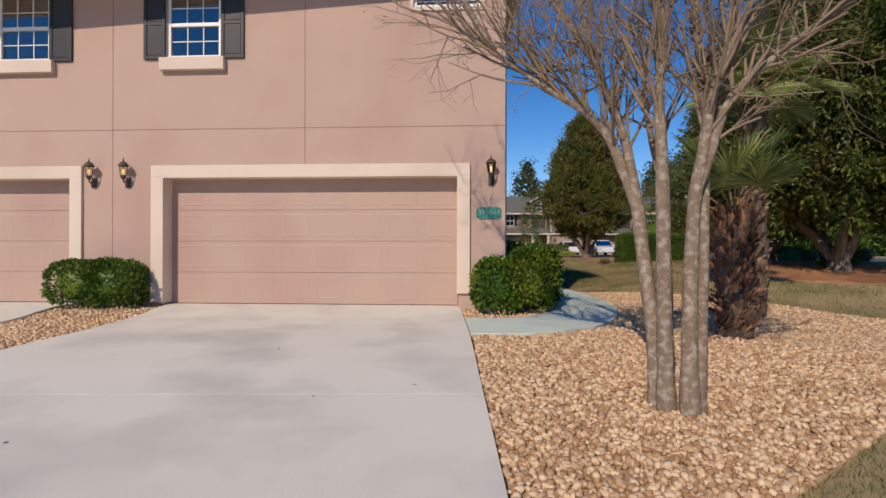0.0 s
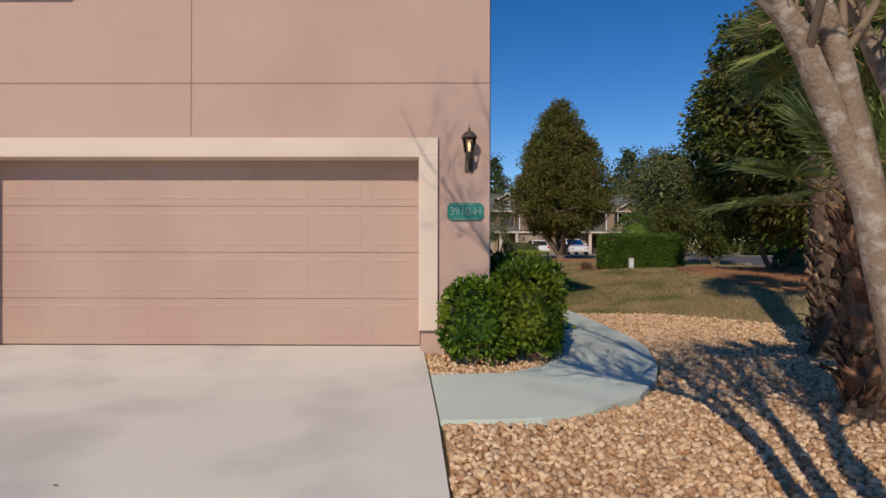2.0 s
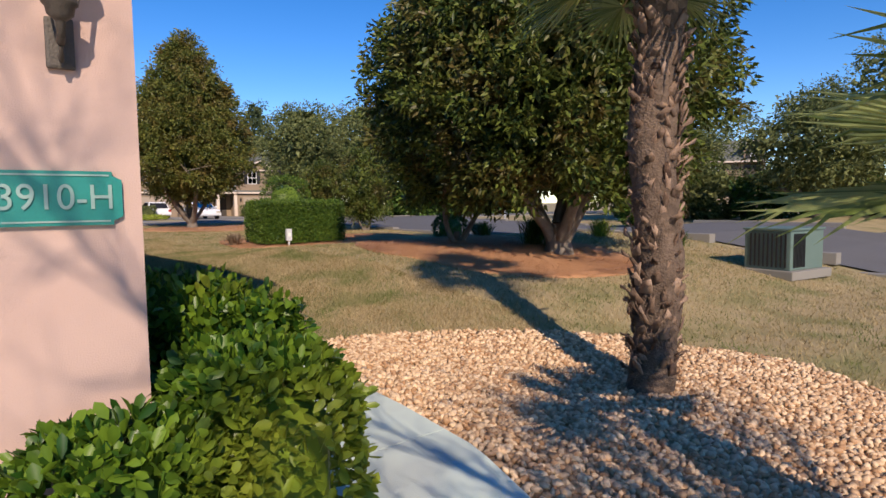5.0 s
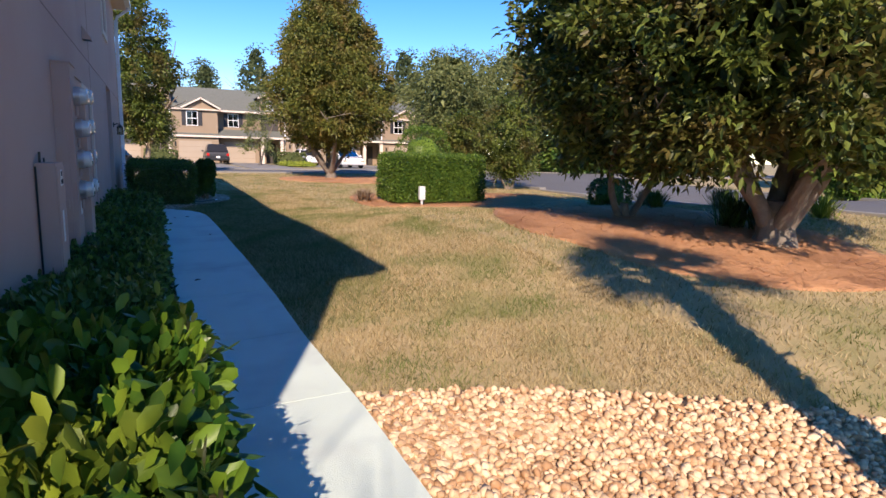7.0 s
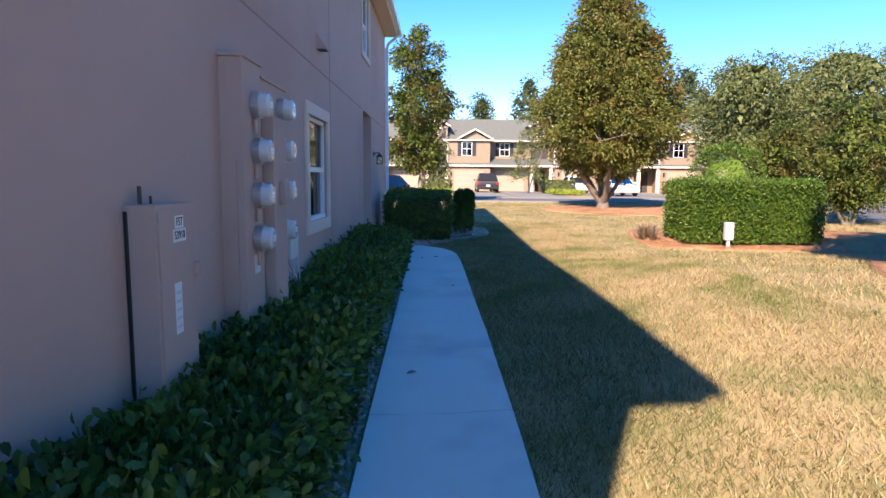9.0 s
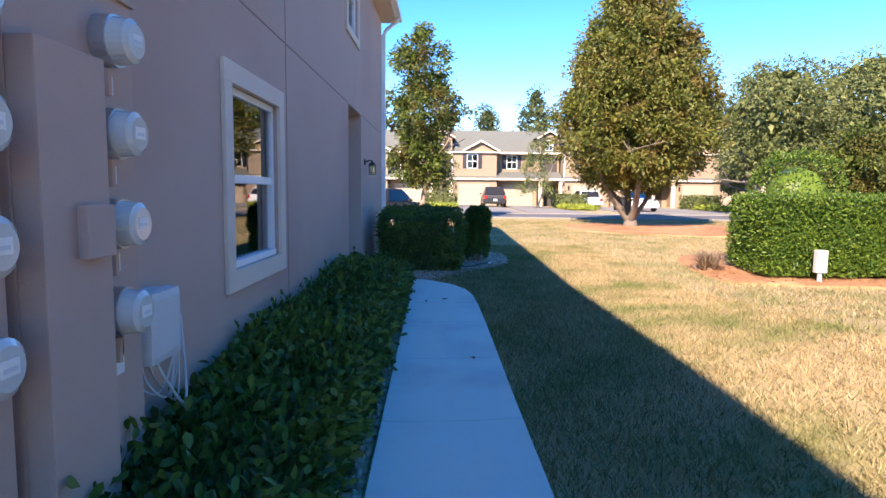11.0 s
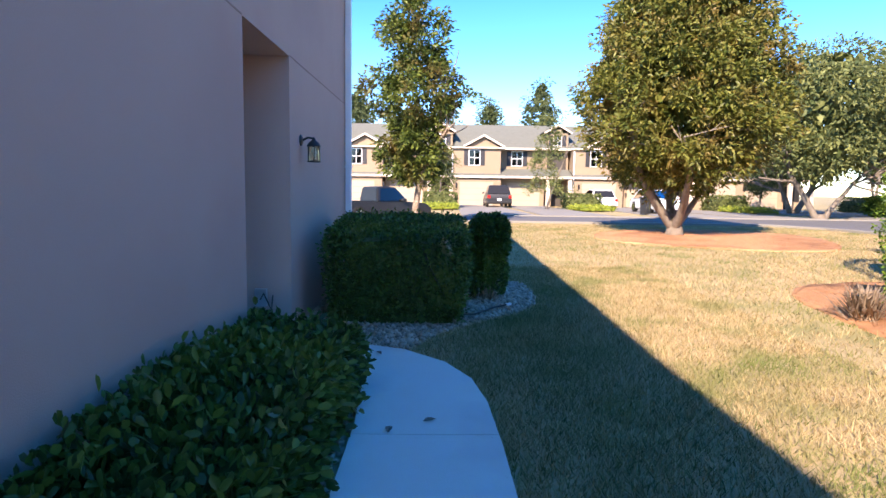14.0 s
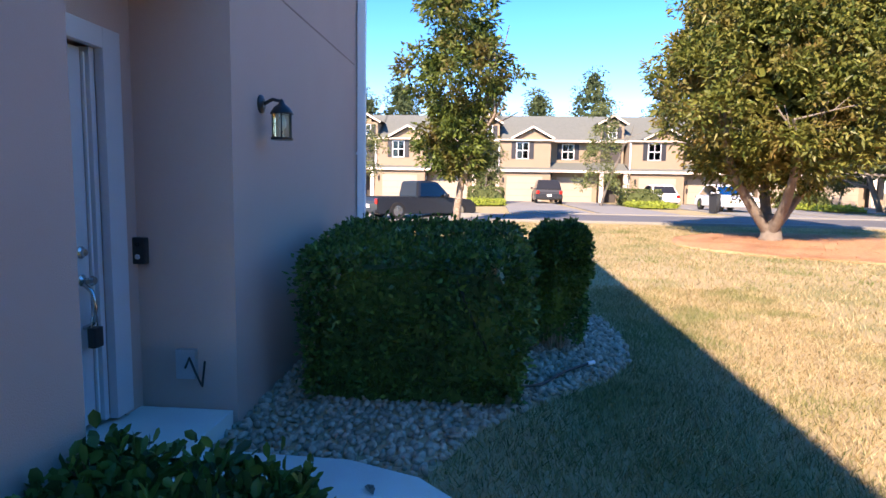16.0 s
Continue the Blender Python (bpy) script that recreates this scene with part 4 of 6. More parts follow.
part("cover", bx(-0.06, 0.06, -0.045, -0.001, -0.09, 0.09, 0.008), METERRING, ol)
t = Tubes()
t.add([(0.0, -0.046, -0.02), (0.04, -0.07, 0.05), (0.09, -0.09, -0.04), (0.12, -0.08, -0.12), (0.13, -0.06, 0.03)], [0.007] * 5, 6)
t.make("cable", BLACK, ol)


# ---- plants ----
def rng_of(k):
    return np.random.default_rng(k)


def hedge_box(name, label, x0, x1, y0, y1, top, leafmat, size, n, seed, slope=0.0, rag=0.05, foot=0.05, group="", taper=0.0):
    """A clipped hedge: dark inner mass and a coat of leaves on top and sides. top: height over the ground as a function of y."""
    rng = rng_of(seed)
    ob = thing(name, label, "hedge", group)
    # inner mass, drawn in from the coat
    bm = bmesh.new()
    k = max(2, int((y1 - y0) / 0.35))
    rows = []
    for i in range(k + 1):
        y = y0 + 0.09 + (y1 - y0 - 0.18) * i / k
        ring = []
        for a, h in ((0, 0), (0, 0.55), (0.12, 0.88), (0.5, 0.93), (0.88, 0.85), (1, 0.5), (1, 0)):
            x = x0 + 0.09 + (x1 - x0 - 0.18) * a
            z = ground_z(x, y) + foot + max(0.05, (top(y) - slope * a - foot - 0.07)) * h
            ring.append(bm.verts.new((x + rng.normal() * 0.012, y, z + rng.normal() * 0.015)))
        rows.append(ring)
    for p, q in zip(rows, rows[1:]):
        for i in range(6):
            bm.faces.new((p[i], q[i], q[i + 1], p[i + 1]))
    bm.faces.new(rows[0])
    bm.faces.new(rows[-1][::-1])
    part("inner_growth", bm, leafmat, ob, "dense dark inner leaves")
    hmean = np.mean([top(y) for y in np.linspace(y0, y1, 12)])
    areas = np.array([(x1 - x0) * (y1 - y0), (y1 - y0) * hmean, (y1 - y0) * hmean, (x1 - x0) * hmean, (x1 - x0) * hmean])
    which = rng.choice(5, n, p=areas / areas.sum())
    u, v = rng.random(n), rng.random(n)
    P, Nn = np.zeros((n, 3)), np.zeros((n, 3))
    for i in range(n):
        w = which[i]
        if w == 0:
            x, y, h, nn = x0 + u[i] * (x1 - x0), y0 + v[i] * (y1 - y0), 1.0, (0, 0, 1)
        elif w == 1:
            x, y, h, nn = x1, y0 + u[i] * (y1 - y0), v[i], (1, 0, 0.25)
        elif w == 2:
            x, y, h, nn = x0, y0 + u[i] * (y1 - y0), v[i], (-1, 0, 0.25)
        elif w == 3:
            x, y, h, nn = x0 + u[i] * (x1 - x0), y0, v[i], (0, -1, 0.25)
        else:
            x, y, h, nn = x0 + u[i] * (x1 - x0), y1, v[i], (0, 1, 0.25)
        a = (x - x0) / (x1 - x0)
        z = foot + (top(y) - slope * a - foot) * h
        lump = noise.noise((x * 2.1 + seed, y * 2.1, z * 2.1)) * 0.06 + rng.normal() * rag * 0.5 - 0.05
        edge = max(0.0, h - 0.8) / 0.2
        if w:
            lump -= 0.05 * edge * edge
            lump += taper * h
        P[i] = (x + nn[0] * lump, y + nn[1] * lump, ground_z(x, y) + z + (lump if w == 0 else 0) - 0.02)
        if w and h < 0.12:
            P[i, 2] += 0.04
        Nn[i] = nn
    leaves("foliage", P, Nn + np.array([0, 0, 0.25]), size, size * 0.56, leafmat, ob, rng, 0.1, oval=size > 0.055)
    t = Tubes()
    for i in range(max(3, int((y1 - y0) * (x1 - x0) * 3))):
        x, y = x0 + (x1 - x0) * rng.uniform(0.25, 0.75), y0 + (y1 - y0) * rng.uniform(0.05, 0.95)
        g = ground_z(x, y)
        t.add([(x, y, g - 0.03), (x + rng.normal() * 0.05, y + rng.normal() * 0.05, g + 0.25), (x + rng.normal() * 0.1, y + rng.normal() * 0.1, g + top(y) * 0.7)], [0.014, 0.01, 0.006], 5)
    t.make("stem", TWIG, ob)
    return ob


def shrub(name, label, lobes, leafmat, size, n, seed, category="shrub", rag=0.04):
    """A rounded shrub made of lobes (x, y, z over ground, rx, ry, rz)."""
    rng = rng_of(seed)
    cx, cy_ = lobes[0][0], lobes[0][1]
    ob = thing(name, label, category)
    P, Nn = [], []
    vol = np.array([l[3] * l[4] + l[4] * l[5] for l in lobes])
    bm = bmesh.new()
    for l, k in zip(lobes, (vol / vol.sum() * n).astype(int)):
        g = ground_z(l[0], l[1])
        d = rng.normal(size=(k, 3))
        d /= np.linalg.norm(d, axis=1, keepdims=True)
        d[:, 2] = np.where(d[:, 2] < -0.75, -d[:, 2], d[:, 2])
        sq = np.sign(d) * np.abs(d) ** 0.72
        sq /= (np.abs(sq) ** 3).sum(1, keepdims=True) ** (1 / 3)
        lump = np.array([noise.noise(Vector(q) * 2.6 + Vector((seed, 0, 0))) for q in d]) * 0.14
        r = 1 + lump[:, None] + rng.normal(size=(k, 1)) * rag - 0.03
        P.append(np.array([l[0], l[1], g + l[2]]) + sq * r * np.array(l[3:6]))
        Nn.append(d + np.array([0, 0, 0.25]))
        res = bmesh.ops.create_icosphere(bm, subdivisions=2, radius=1.0)["verts"]
        for v in res:
            q = Vector((math.copysign(abs(v.co.x) ** 0.75, v.co.x), math.copysign(abs(v.co.y) ** 0.75, v.co.y), math.copysign(abs(v.co.z) ** 0.75, v.co.z)))
            f = 0.72 + 0.12 * noise.noise(v.co * 2.6 + Vector((seed, 0, 0)))
            v.co = Vector((l[0] + q.x * l[3] * f, l[1] + q.y * l[4] * f, max(g + 0.06, g + l[2] + q.z * l[5] * f)))
    part("inner_growth", bm, leafmat, ob, "dense dark inner leaves")
    leaves("foliage", np.concatenate(P), np.concatenate(Nn), size, size * 0.56, leafmat, ob, rng, 0.08, oval=size > 0.055)
    t = Tubes()
    for l in lobes:
        for _ in range(5):
            x, y = l[0] + rng.normal() * l[3] * 0.3, l[1] + rng.normal() * l[4] * 0.3
            g = ground_z(x, y)
            t.add([(x, y, g - 0.03), (x + rng.normal() * 0.08, y + rng.normal() * 0.08, g + l[2])], [0.014, 0.007], 5)
    t.make("stem", TWIG, ob)
    return ob


shrub("corner_shrub", "clipped glossy green shrub at the house corner", [(0.36, -0.52, 0.52, 0.36, 0.42, 0.47), (-0.17, -0.72, 0.45, 0.36, 0.3, 0.4), (0.42, 0.0, 0.4, 0.3, 0.34, 0.4)], BRIGHTLEAF, 0.07, 9500, 11)
shrub("low_shrub", "low clipped dark green shrub between the garages", [(-6.92, -0.2, 0.42, 0.5, 0.34, 0.36), (-6.38, -0.22, 0.42, 0.46, 0.34, 0.38)], HEDGELEAF, 0.06, 7000, 12)
hedge_box("sunlit_hedge", "glossy leafy hedge end catching the sun", 0.08, 1.02, 0.4, 3.0, lambda y: 1.02 - 0.2 * smooth(1.8, 3.0, y), BRIGHTLEAF, 0.085, 13000, 13, slope=0.05, rag=0.12)
hedge_box("wall_hedge", "low dark glossy hedge along the stucco wall", 0.05, 0.87, 2.4, 14.36, lambda y: 0.6 + 0.18 * (1 - smooth(3.0, 7.0, y)) + 0.04 * math.sin(y * 2.1), PITTO, 0.075, 42000, 14, slope=0.1, rag=0.11)
hedge_box("rear_hedge", "tall clipped dark hedge at the rear corner", 0.3, 1.72, 16.0, 17.8, lambda y: 1.08 + 0.03 * math.sin(y * 3), PITTO, 0.052, 21000, 15, rag=0.07, foot=0.02, taper=0.08)
shrub("rear_bush", "small dark upright clipped bush in pale gravel", [(2.1, 17.45, 0.5, 0.25, 0.27, 0.46), (2.12, 17.45, 0.82, 0.255, 0.28, 0.28), (2.1, 17.45, 0.66, 0.2, 0.21, 0.4)], PITTO, 0.05, 11000, 16)
hedge_box("lawn_hedge", "square clipped green hedge on the lawn", 7.05, 10.05, 15.6, 17.1, lambda y: 1.43 + 0.03 * math.sin(y * 4), HEDGELEAF, 0.06, 34000, 17, rag=0.09)

sp = thing("utility_pedestal", "pale utility marker post in front of the hedge", "marker post", at=(7.84, 15.42, ground_z(7.84, 15.42)))
part("post", bx(-0.03, 0.03, -0.02, 0.02, -0.02, 0.2), UTILGREY, sp)
part("housing", bx(-0.09, 0.09, -0.06, 0.06, 0.16, 0.55, 0.02), UTILGREY, sp)
part("label_plate", bx(-0.045, 0.045, -0.064, -0.0605, 0.3, 0.42), LABEL, sp)


def crown_points(profile, n, rng, clumps, clump_r, centre, z0, z1, inner=0.25):
    """Leaf places in many clumps near the outside of a crown; profile gives the radius by height 0..1."""
    P, Nn = [], []
    cs = []
    while len(cs) < clumps:
        h = rng.random()
        r = profile(h)
        if rng.random() > max(r, 0.15) / 1.0:
            continue
        a = rng.uniform(0, 2 * math.pi)
        f = 1 - inner * rng.random() ** 1.5
        wob = 1 + 0.16 * noise.noise((math.cos(a) * 1.7 + centre[0], math.sin(a) * 1.7, h * 4))
        cs.append((r * f * wob * math.cos(a), r * f * wob * math.sin(a), h, a))
    k = n // clumps
    for x, y, h, a in cs:
        c = np.array([centre[0] + x * centre[3], centre[1] + y * centre[3], z0 + h * (z1 - z0)])
        cr = clump_r * rng.uniform(0.6, 1.3)
        d = rng.normal(size=(k, 3))
        d /= np.linalg.norm(d, axis=1, keepdims=True)
        P.append(c + d * cr * rng.uniform(0.35, 1.0, (k, 1)) * np.array([1, 1, 0.75]))
        out = np.array([math.cos(a), math.sin(a), 0.35])
        Nn.append(d * 0.7 + out * 0.6)
    return np.concatenate(P), np.concatenate(Nn), cs


def branching(t, p, d, length, r, depth, rng, spread=0.55, up=0.15, splits=(2, 3), shrink=0.68, segs=4, tips=None, n=6):
    pts, rad = [Vector(p)], [r]
    d = Vector(d).normalized()
    for i in range(segs):
        d = (d + Vector(rng.normal(size=3)) * 0.09 + Vector((0, 0, up * 0.3))).normalized()
        pts.append(pts[-1] + d * length / segs)
        rad.append(r * (1 - 0.4 * (i + 1) / segs))
    t.add(pts, rad, n)
    if tips is not None:
        tips.append((pts[-1].copy(), depth))
    if depth <= 0:
        return
    for _ in range(int(rng.integers(splits[0], splits[1] + 1))):
        nd = (d + Vector(rng.normal(size=3)) * spread + Vector((0, 0, up))).normalized()
        k = int(rng.integers(max(1, segs - 2), segs + 1))
        branching(t, pts[k], nd, length * shrink * rng.uniform(0.75, 1.15), rad[k] * 0.66, depth - 1, rng, spread, up, splits, shrink, max(2, segs - 1), tips, max(4, n - 1))


def leafy_tree(name, label, at, z0, z1, radius, profile, leafmat, leaf, n, clumps, clump_r, seed, trunks, bark=DARKBARK, trunk_r=0.16, inner=0.3, fill=True, group=""):
    rng = rng_of(seed)
    g = ground_z(*at)
    ob = thing(name, label, "tree", group)
    t = Tubes()
    for k in range(trunks):
        a = 2 * math.pi * k / trunks + rng.uniform(-0.4, 0.4)
        lean = 0.0 if trunks == 1 else 0.8 if trunks == 5 else 0.55
        d = Vector((math.cos(a) * lean, math.sin(a) * lean, 1))
        b = (at[0] + math.cos(a) * trunk_r * 0.8 * (trunks > 1), at[1] + math.sin(a) * trunk_r * 0.8 * (trunks > 1), g + (0.25 if trunks > 2 else -0.1))
        branching(t, b, d, (z0 - g) + (z1 - z0) * (0.13 if trunks > 1 else 0.3), trunk_r * rng.uniform(0.7, 1.1), 3 if trunks > 1 else 2, rng, 0.5, 0.12, (2, 3), 0.62, 5, None, 9)
    if trunks > 2:
        t.add([(at[0], at[1], g - 0.1), (at[0] + 0.02, at[1], g + 0.12), (at[0], at[1] + 0.02, g + 0.35), (at[0], at[1], g + 0.62)], [trunk_r * 2.3, trunk_r * 1.8, trunk_r * 1.6, trunk_r * 0.9], 12)
    else:
        t.add([(at[0], at[1], g - 0.1), (at[0], at[1], g + 0.25)], [trunk_r * 1.6, trunk_r * 1.1], 10)
    t.make("trunk", bark, ob)
    P, Nn, cs = crown_points(profile, n, rng, clumps, clump_r, (*at, 0, radius), z0, z1, inner)
    leaves("crown", P, Nn, leaf, leaf * 0.42, leafmat, ob, rng, 0.2)
    if fill:
        q = int(n * 0.22)
        h = rng.random(q)
        a = rng.uniform(0, 2 * math.pi, q)
        r = np.array([profile(v) for v in h]) * np.sqrt(rng.random(q)) * 0.72 * radius
        Q = np.stack([at[0] + r * np.cos(a), at[1] + r * np.sin(a), z0 + (z1 - z0) * (0.06 + 0.86 * h)], 1)
        leaves("inner_leaves", Q, rng.normal(size=(q, 3)), leaf * 2.0, leaf * 1.2, leafmat, ob, rng, 0.2, "shaded inner leaves")
    return ob


def egg(h):
    """Wide low, drawn to a blunt point."""
    return max(0.05, min(1.0, (h / 0.2) ** 0.55) * (1 - max(0.0, (h - 0.25) / 0.75) ** 1.7) ** 0.8)


def dome(h):
    return max(0.06, math.sqrt(max(0.0, 1 - (2 * h - 0.9) ** 2 / 1.22)) * (1 - 0.3 * smooth(0.45, 0.95, h)))


def loose(h):
    return max(0.1, math.sin(math.pi * min(1, h * 0.93 + 0.05)) ** 0.8 * (1.0 - 0.35 * h) * (0.75 + 0.3 * math.sin(h * 17)))


leafy_tree("conical_tree", "dense conical broadleaf tree with low forked trunk on mulch", (8.2, 26.95), 1.65, 9.6, 2.75, egg, CONELEAF, 0.16, 56000, 700, 0.42, 31, 5, bark=DARKBARK, trunk_r=0.13)
leafy_tree("magnolia", "large spreading magnolia with several trunks over mulch", (9.4, 5.45), 1.5, 8.6, 3.35, dome, MAGLEAF, 0.17, 62000, 800, 0.45, 32, 6, bark=DARKBARK, trunk_r=0.16, inner=0.45)
leafy_tree("side_magnolia", "slender magnolia beside the larger one over mulch", (8.9, 8.2), 1.5, 7.6, 2.2, dome, MAGLEAF, 0.17, 24000, 360, 0.42, 34, 2, bark=DARKBARK, trunk_r=0.07, inner=0.5)
leafy_tree("small_magnolia", "slim loose young magnolia behind the house", (0.45, 31.0), 2.0, 8.6, 2.35, loose, MAGLEAF, 0.2, 16000, 200, 0.42, 33, 1, bark=BARK, trunk_r=0.14, inner=0.8, fill=False)


# ---- crape myrtle ----
def crape():
    rng = rng_of(41)
    ob = thing("crape_myrtle", "bare multi-stemmed crape myrtle with flaking tan bark", "tree")
    big, twig = Tubes(), Tubes()
    tips = []
    # each stem: its run of points (z above the bed), its radius at the foot and at the end
    stems = [([(0.96, -4.66, 0), (0.95, -4.6, 0.5), (0.93, -4.5, 0.97), (0.89, -4.38, 1.56)], 0.062, 0.055, False),
             ([(0.89, -4.38, 1.5), (0.66, -4.33, 2.18), (0.43, -4.3, 2.4), (0.13, -4.3, 2.58), (-0.28, -4.3, 2.86), (-0.62, -4.25, 3.12)], 0.045, 0.016, True),
             ([(0.89, -4.38, 1.5), (0.8, -4.33, 2.15), (0.5, -4.3, 2.85), (0.2, -4.25, 3.3)], 0.05, 0.018, True),
             ([(1.01, -4.72, 0), (1.0, -4.72, 0.92), (0.97, -4.75, 1.8), (0.93, -4.75, 2.42), (1.0, -4.75, 3.0), (0.95, -4.7, 3.7)], 0.068, 0.022, True),
             ([(1.16, -4.8, 0), (1.17, -4.76, 0.91), (1.21, -4.75, 1.65), (1.3, -4.75, 2.16), (1.43, -4.78, 2.7), (1.75, -4.8, 3.1), (2.1, -4.85, 3.45)], 0.068, 0.02, True),
             ([(1.25, -4.74, 0), (1.28, -4.7, 0.91), (1.3, -4.68, 1.65), (1.35, -4.6, 2.3), (1.3, -4.5, 3.1), (1.38, -4.4, 3.7)], 0.058, 0.02, True),
             ([(1.22, -4.75, 1.62), (1.47, -4.74, 2.39), (2.05, -4.7, 2.84), (2.58, -4.68, 3.2)], 0.042, 0.016, True),
             # next two: unseen high stems, added to cast twig shadows on the front wall
             ([(-0.28, -4.3, 2.86), (-0.8, -4.4, 3.7), (-1.5, -4.5, 4.6), (-2.1, -4.6, 5.5)], 0.026, 0.012, True),
             ([(0.2, -4.25, 3.3), (-0.4, -4.4, 4.4), (-1.2, -4.4, 5.5)], 0.022, 0.012, True),
             ([(1.06, -4.62, 0), (1.09, -4.5, 0.9), (1.12, -4.3, 1.7), (1.05, -4.0, 2.4), (1.1, -3.7, 3.1)], 0.05, 0.018, True)]
    g = ground_z(*skew([(1.15, -4.96)])[0])
    for run, r0, r1, twiggy in stems:
        P = [Vector((*skew([(x * 1.02 + 0.03, y * 1.04 - 0.05)])[0], g + (z * 1.03 if z else -0.1))) for x, y, z in run]
        fine = []
        for a, b in zip(P, P[1:]):
            for k in range(5):
                fine.append(a.lerp(b, k / 5) + Vector(rng.normal(size=3)) * 0.009)
        fine.append(P[-1])
        for _ in range(2):
            fine = [fine[0]] + [fine[i] * 0.5 + (fine[i - 1] + fine[i + 1]) * 0.25 for i in range(1, len(fine) - 1)] + [fine[-1]]
        n = len(fine)
        rad = [(r0 + (r1 - r0) * i / (n - 1)) * (1.2 if i < 2 and r0 > 0.06 else 1.0) * rng.uniform(0.94, 1.06) for i in range(n)]
        big.add(fine, rad, 12)
        if not twiggy:
            continue
        for i in range(4, n):
            if fine[i].z - g < 2.0:
                continue
            for _ in range(2):
                d = (fine[i] - fine[i - 2]).normalized() + Vector(rng.normal(size=3)) * 0.5 + Vector((0, 0, 0.35))
                branching(twig, fine[i], d, rng.uniform(0.45, 0.85), min(0.016, rad[i] * 0.55), 3, rng, 0.6, 0.06, (2, 3), 0.68, 4, tips, 5)
        branching(twig, fine[-1], P[-1] - P[-2], 0.8, rad[-1] * 0.9, 4, rng, 0.5, 0.06, (2, 3), 0.68, 4, tips, 5)
    big.make("trunk", BARK, ob)
    twig.make("bare_branching", TWIG, ob)
    ends = [p for p, d in tips if d == 0]
    pick = [ends[i] for i in rng.choice(len(ends), min(240, len(ends)), replace=False)]
    C = np.array([[p.x, p.y, p.z] for p in pick for _ in range(5)]) + rng.normal(size=(len(pick) * 5, 3)) * 0.03
    tagged(leaves("seed_capsule", C, rng.normal(size=C.shape), 0.025, 0.016, DARKBARK, ob, rng, 0.1, "dry brown seed capsules"), "", "", "", "stuff")


crape()


# ---- palms ----
def palm(x, y, height, r, fronds, flen, seed, label, boots, low=-0.35, bare=0.0, long=1.0, bootmat=BOOT, reach=None):
    rng = rng_of(seed)
    ob = thing("fan_palm", label, "palm tree")
    g = ground_z(x, y)
    t = Tubes()
    pts = [(x + 0.03 * math.sin(k * 0.25), y + 0.03 * math.cos(k * 0.32), g - 0.1 + (height + 0.1) * k / 32) for k in range(33)]
    t.add(pts, [r * (1.1 if k < 4 else 1.0) * rng.uniform(0.9, 1.05) for k in range(33)], 16)
    trunk = t.make("trunk", PALMBARK, ob)
    for v in trunk.data.vertices:
        v.co += Vector((*rng.normal(size=2), 0)) * 0.012
    # old leaf bases, wrapped round the trunk, broken off and split at the tip
    for i in range(boots):
        h = 1 - (1 - bare) * (1 - (i + 0.5) / boots)
        a = i * 2.399 + rng.normal() * 0.22
        z = g + 0.05 + (height - 0.1) * h
        o = Vector((math.cos(a), math.sin(a), 0))
        s = (Vector((-math.sin(a), math.cos(a), 0)) + Vector((0, 0, rng.normal() * 0.3))).normalized()
        up = (Vector((0, 0, 1)) + s * rng.normal() * 0.35).normalized()
        w, ln = rng.uniform(0.025, 0.06) * r / 0.2, rng.uniform(0.05, 0.17) * long
        out = abs(rng.normal()) * 0.045 * long
        c = Vector((x, y, z)) + o * r * 0.95
        m, e = c + up * ln * 0.55 + o * (out * 0.3 + 0.014), c + up * ln + o * (out + 0.014)
        tw = w * rng.uniform(0.25, 0.8)
        notch = e - up * ln * rng.uniform(0.12, 0.4) + s * tw * rng.uniform(-0.3, 0.3)
        q = [c - s * w, c + s * w, m + s * w * 0.85, m - s * w * 0.85, e + s * tw, notch, e - s * tw + up * rng.normal() * 0.025]
        q = [v + Vector(rng.normal(size=3)) * 0.005 for v in q]
        inn = [v - o * 0.016 for v in q]
        F = [(0, 1, 2), (0, 2, 3), (3, 2, 5), (2, 4, 5), (3, 5, 6)]
        bf = F + [tuple(k + 7 for k in reversed(f)) for f in F] + [f for a1, b1 in ((0, 1), (1, 2), (2, 4), (4, 5), (5, 6), (6, 3), (3, 0)) for f in ((a1, a1 + 7, b1 + 7), (a1, b1 + 7, b1))]
        raw("leaf_base", [tuple(v) for v in q + inn], bf, bootmat, ob)
    # loose fibres
    t = Tubes()
    for i in range(420):
        a, h = rng.uniform(0, 2 * math.pi), rng.random()
        p = Vector((x + math.cos(a) * r, y + math.sin(a) * r, g + height * h))
        d = Vector((math.cos(a), math.sin(a), -0.5)) * rng.uniform(0.03, 0.1)
        t.add([p, p + d * 0.6, p + d + Vector((0, 0, -0.05))], [0.003, 0.0025, 0.001], 3)
    tagged(t.make("trunk_fibre", bootmat, ob), "", "", "", "stuff")
    top = Vector((x, y, g + height))
    for i in range(fronds):
        st = Tubes()
        a = i * 2.399 + rng.normal() * 0.2
        el = low + (1.35 - low) * ((i + 0.5) / fronds) ** 0.9 + rng.normal() * 0.08
        if i == 0 and reach:
            a, el = reach
        d = Vector((math.cos(a) * math.cos(el), math.sin(a) * math.cos(el), math.sin(el)))
        L = flen * rng.uniform(0.5, 0.75)
        sag = Vector((0, 0, -0.22 * L * math.cos(el)))
        p1, p2 = top + d * L * 0.5 + sag * 0.25, top + d * L + sag
        st.add([top - Vector((0, 0, 0.08)), p1, p2], [0.02, 0.012, 0.009], 5)
        axis = (p2 - p1).normalized()
        sd = axis.cross(Vector((0, 0, 1)))
        sd = sd.normalized() if sd.length > 0.05 else Vector((1, 0, 0))
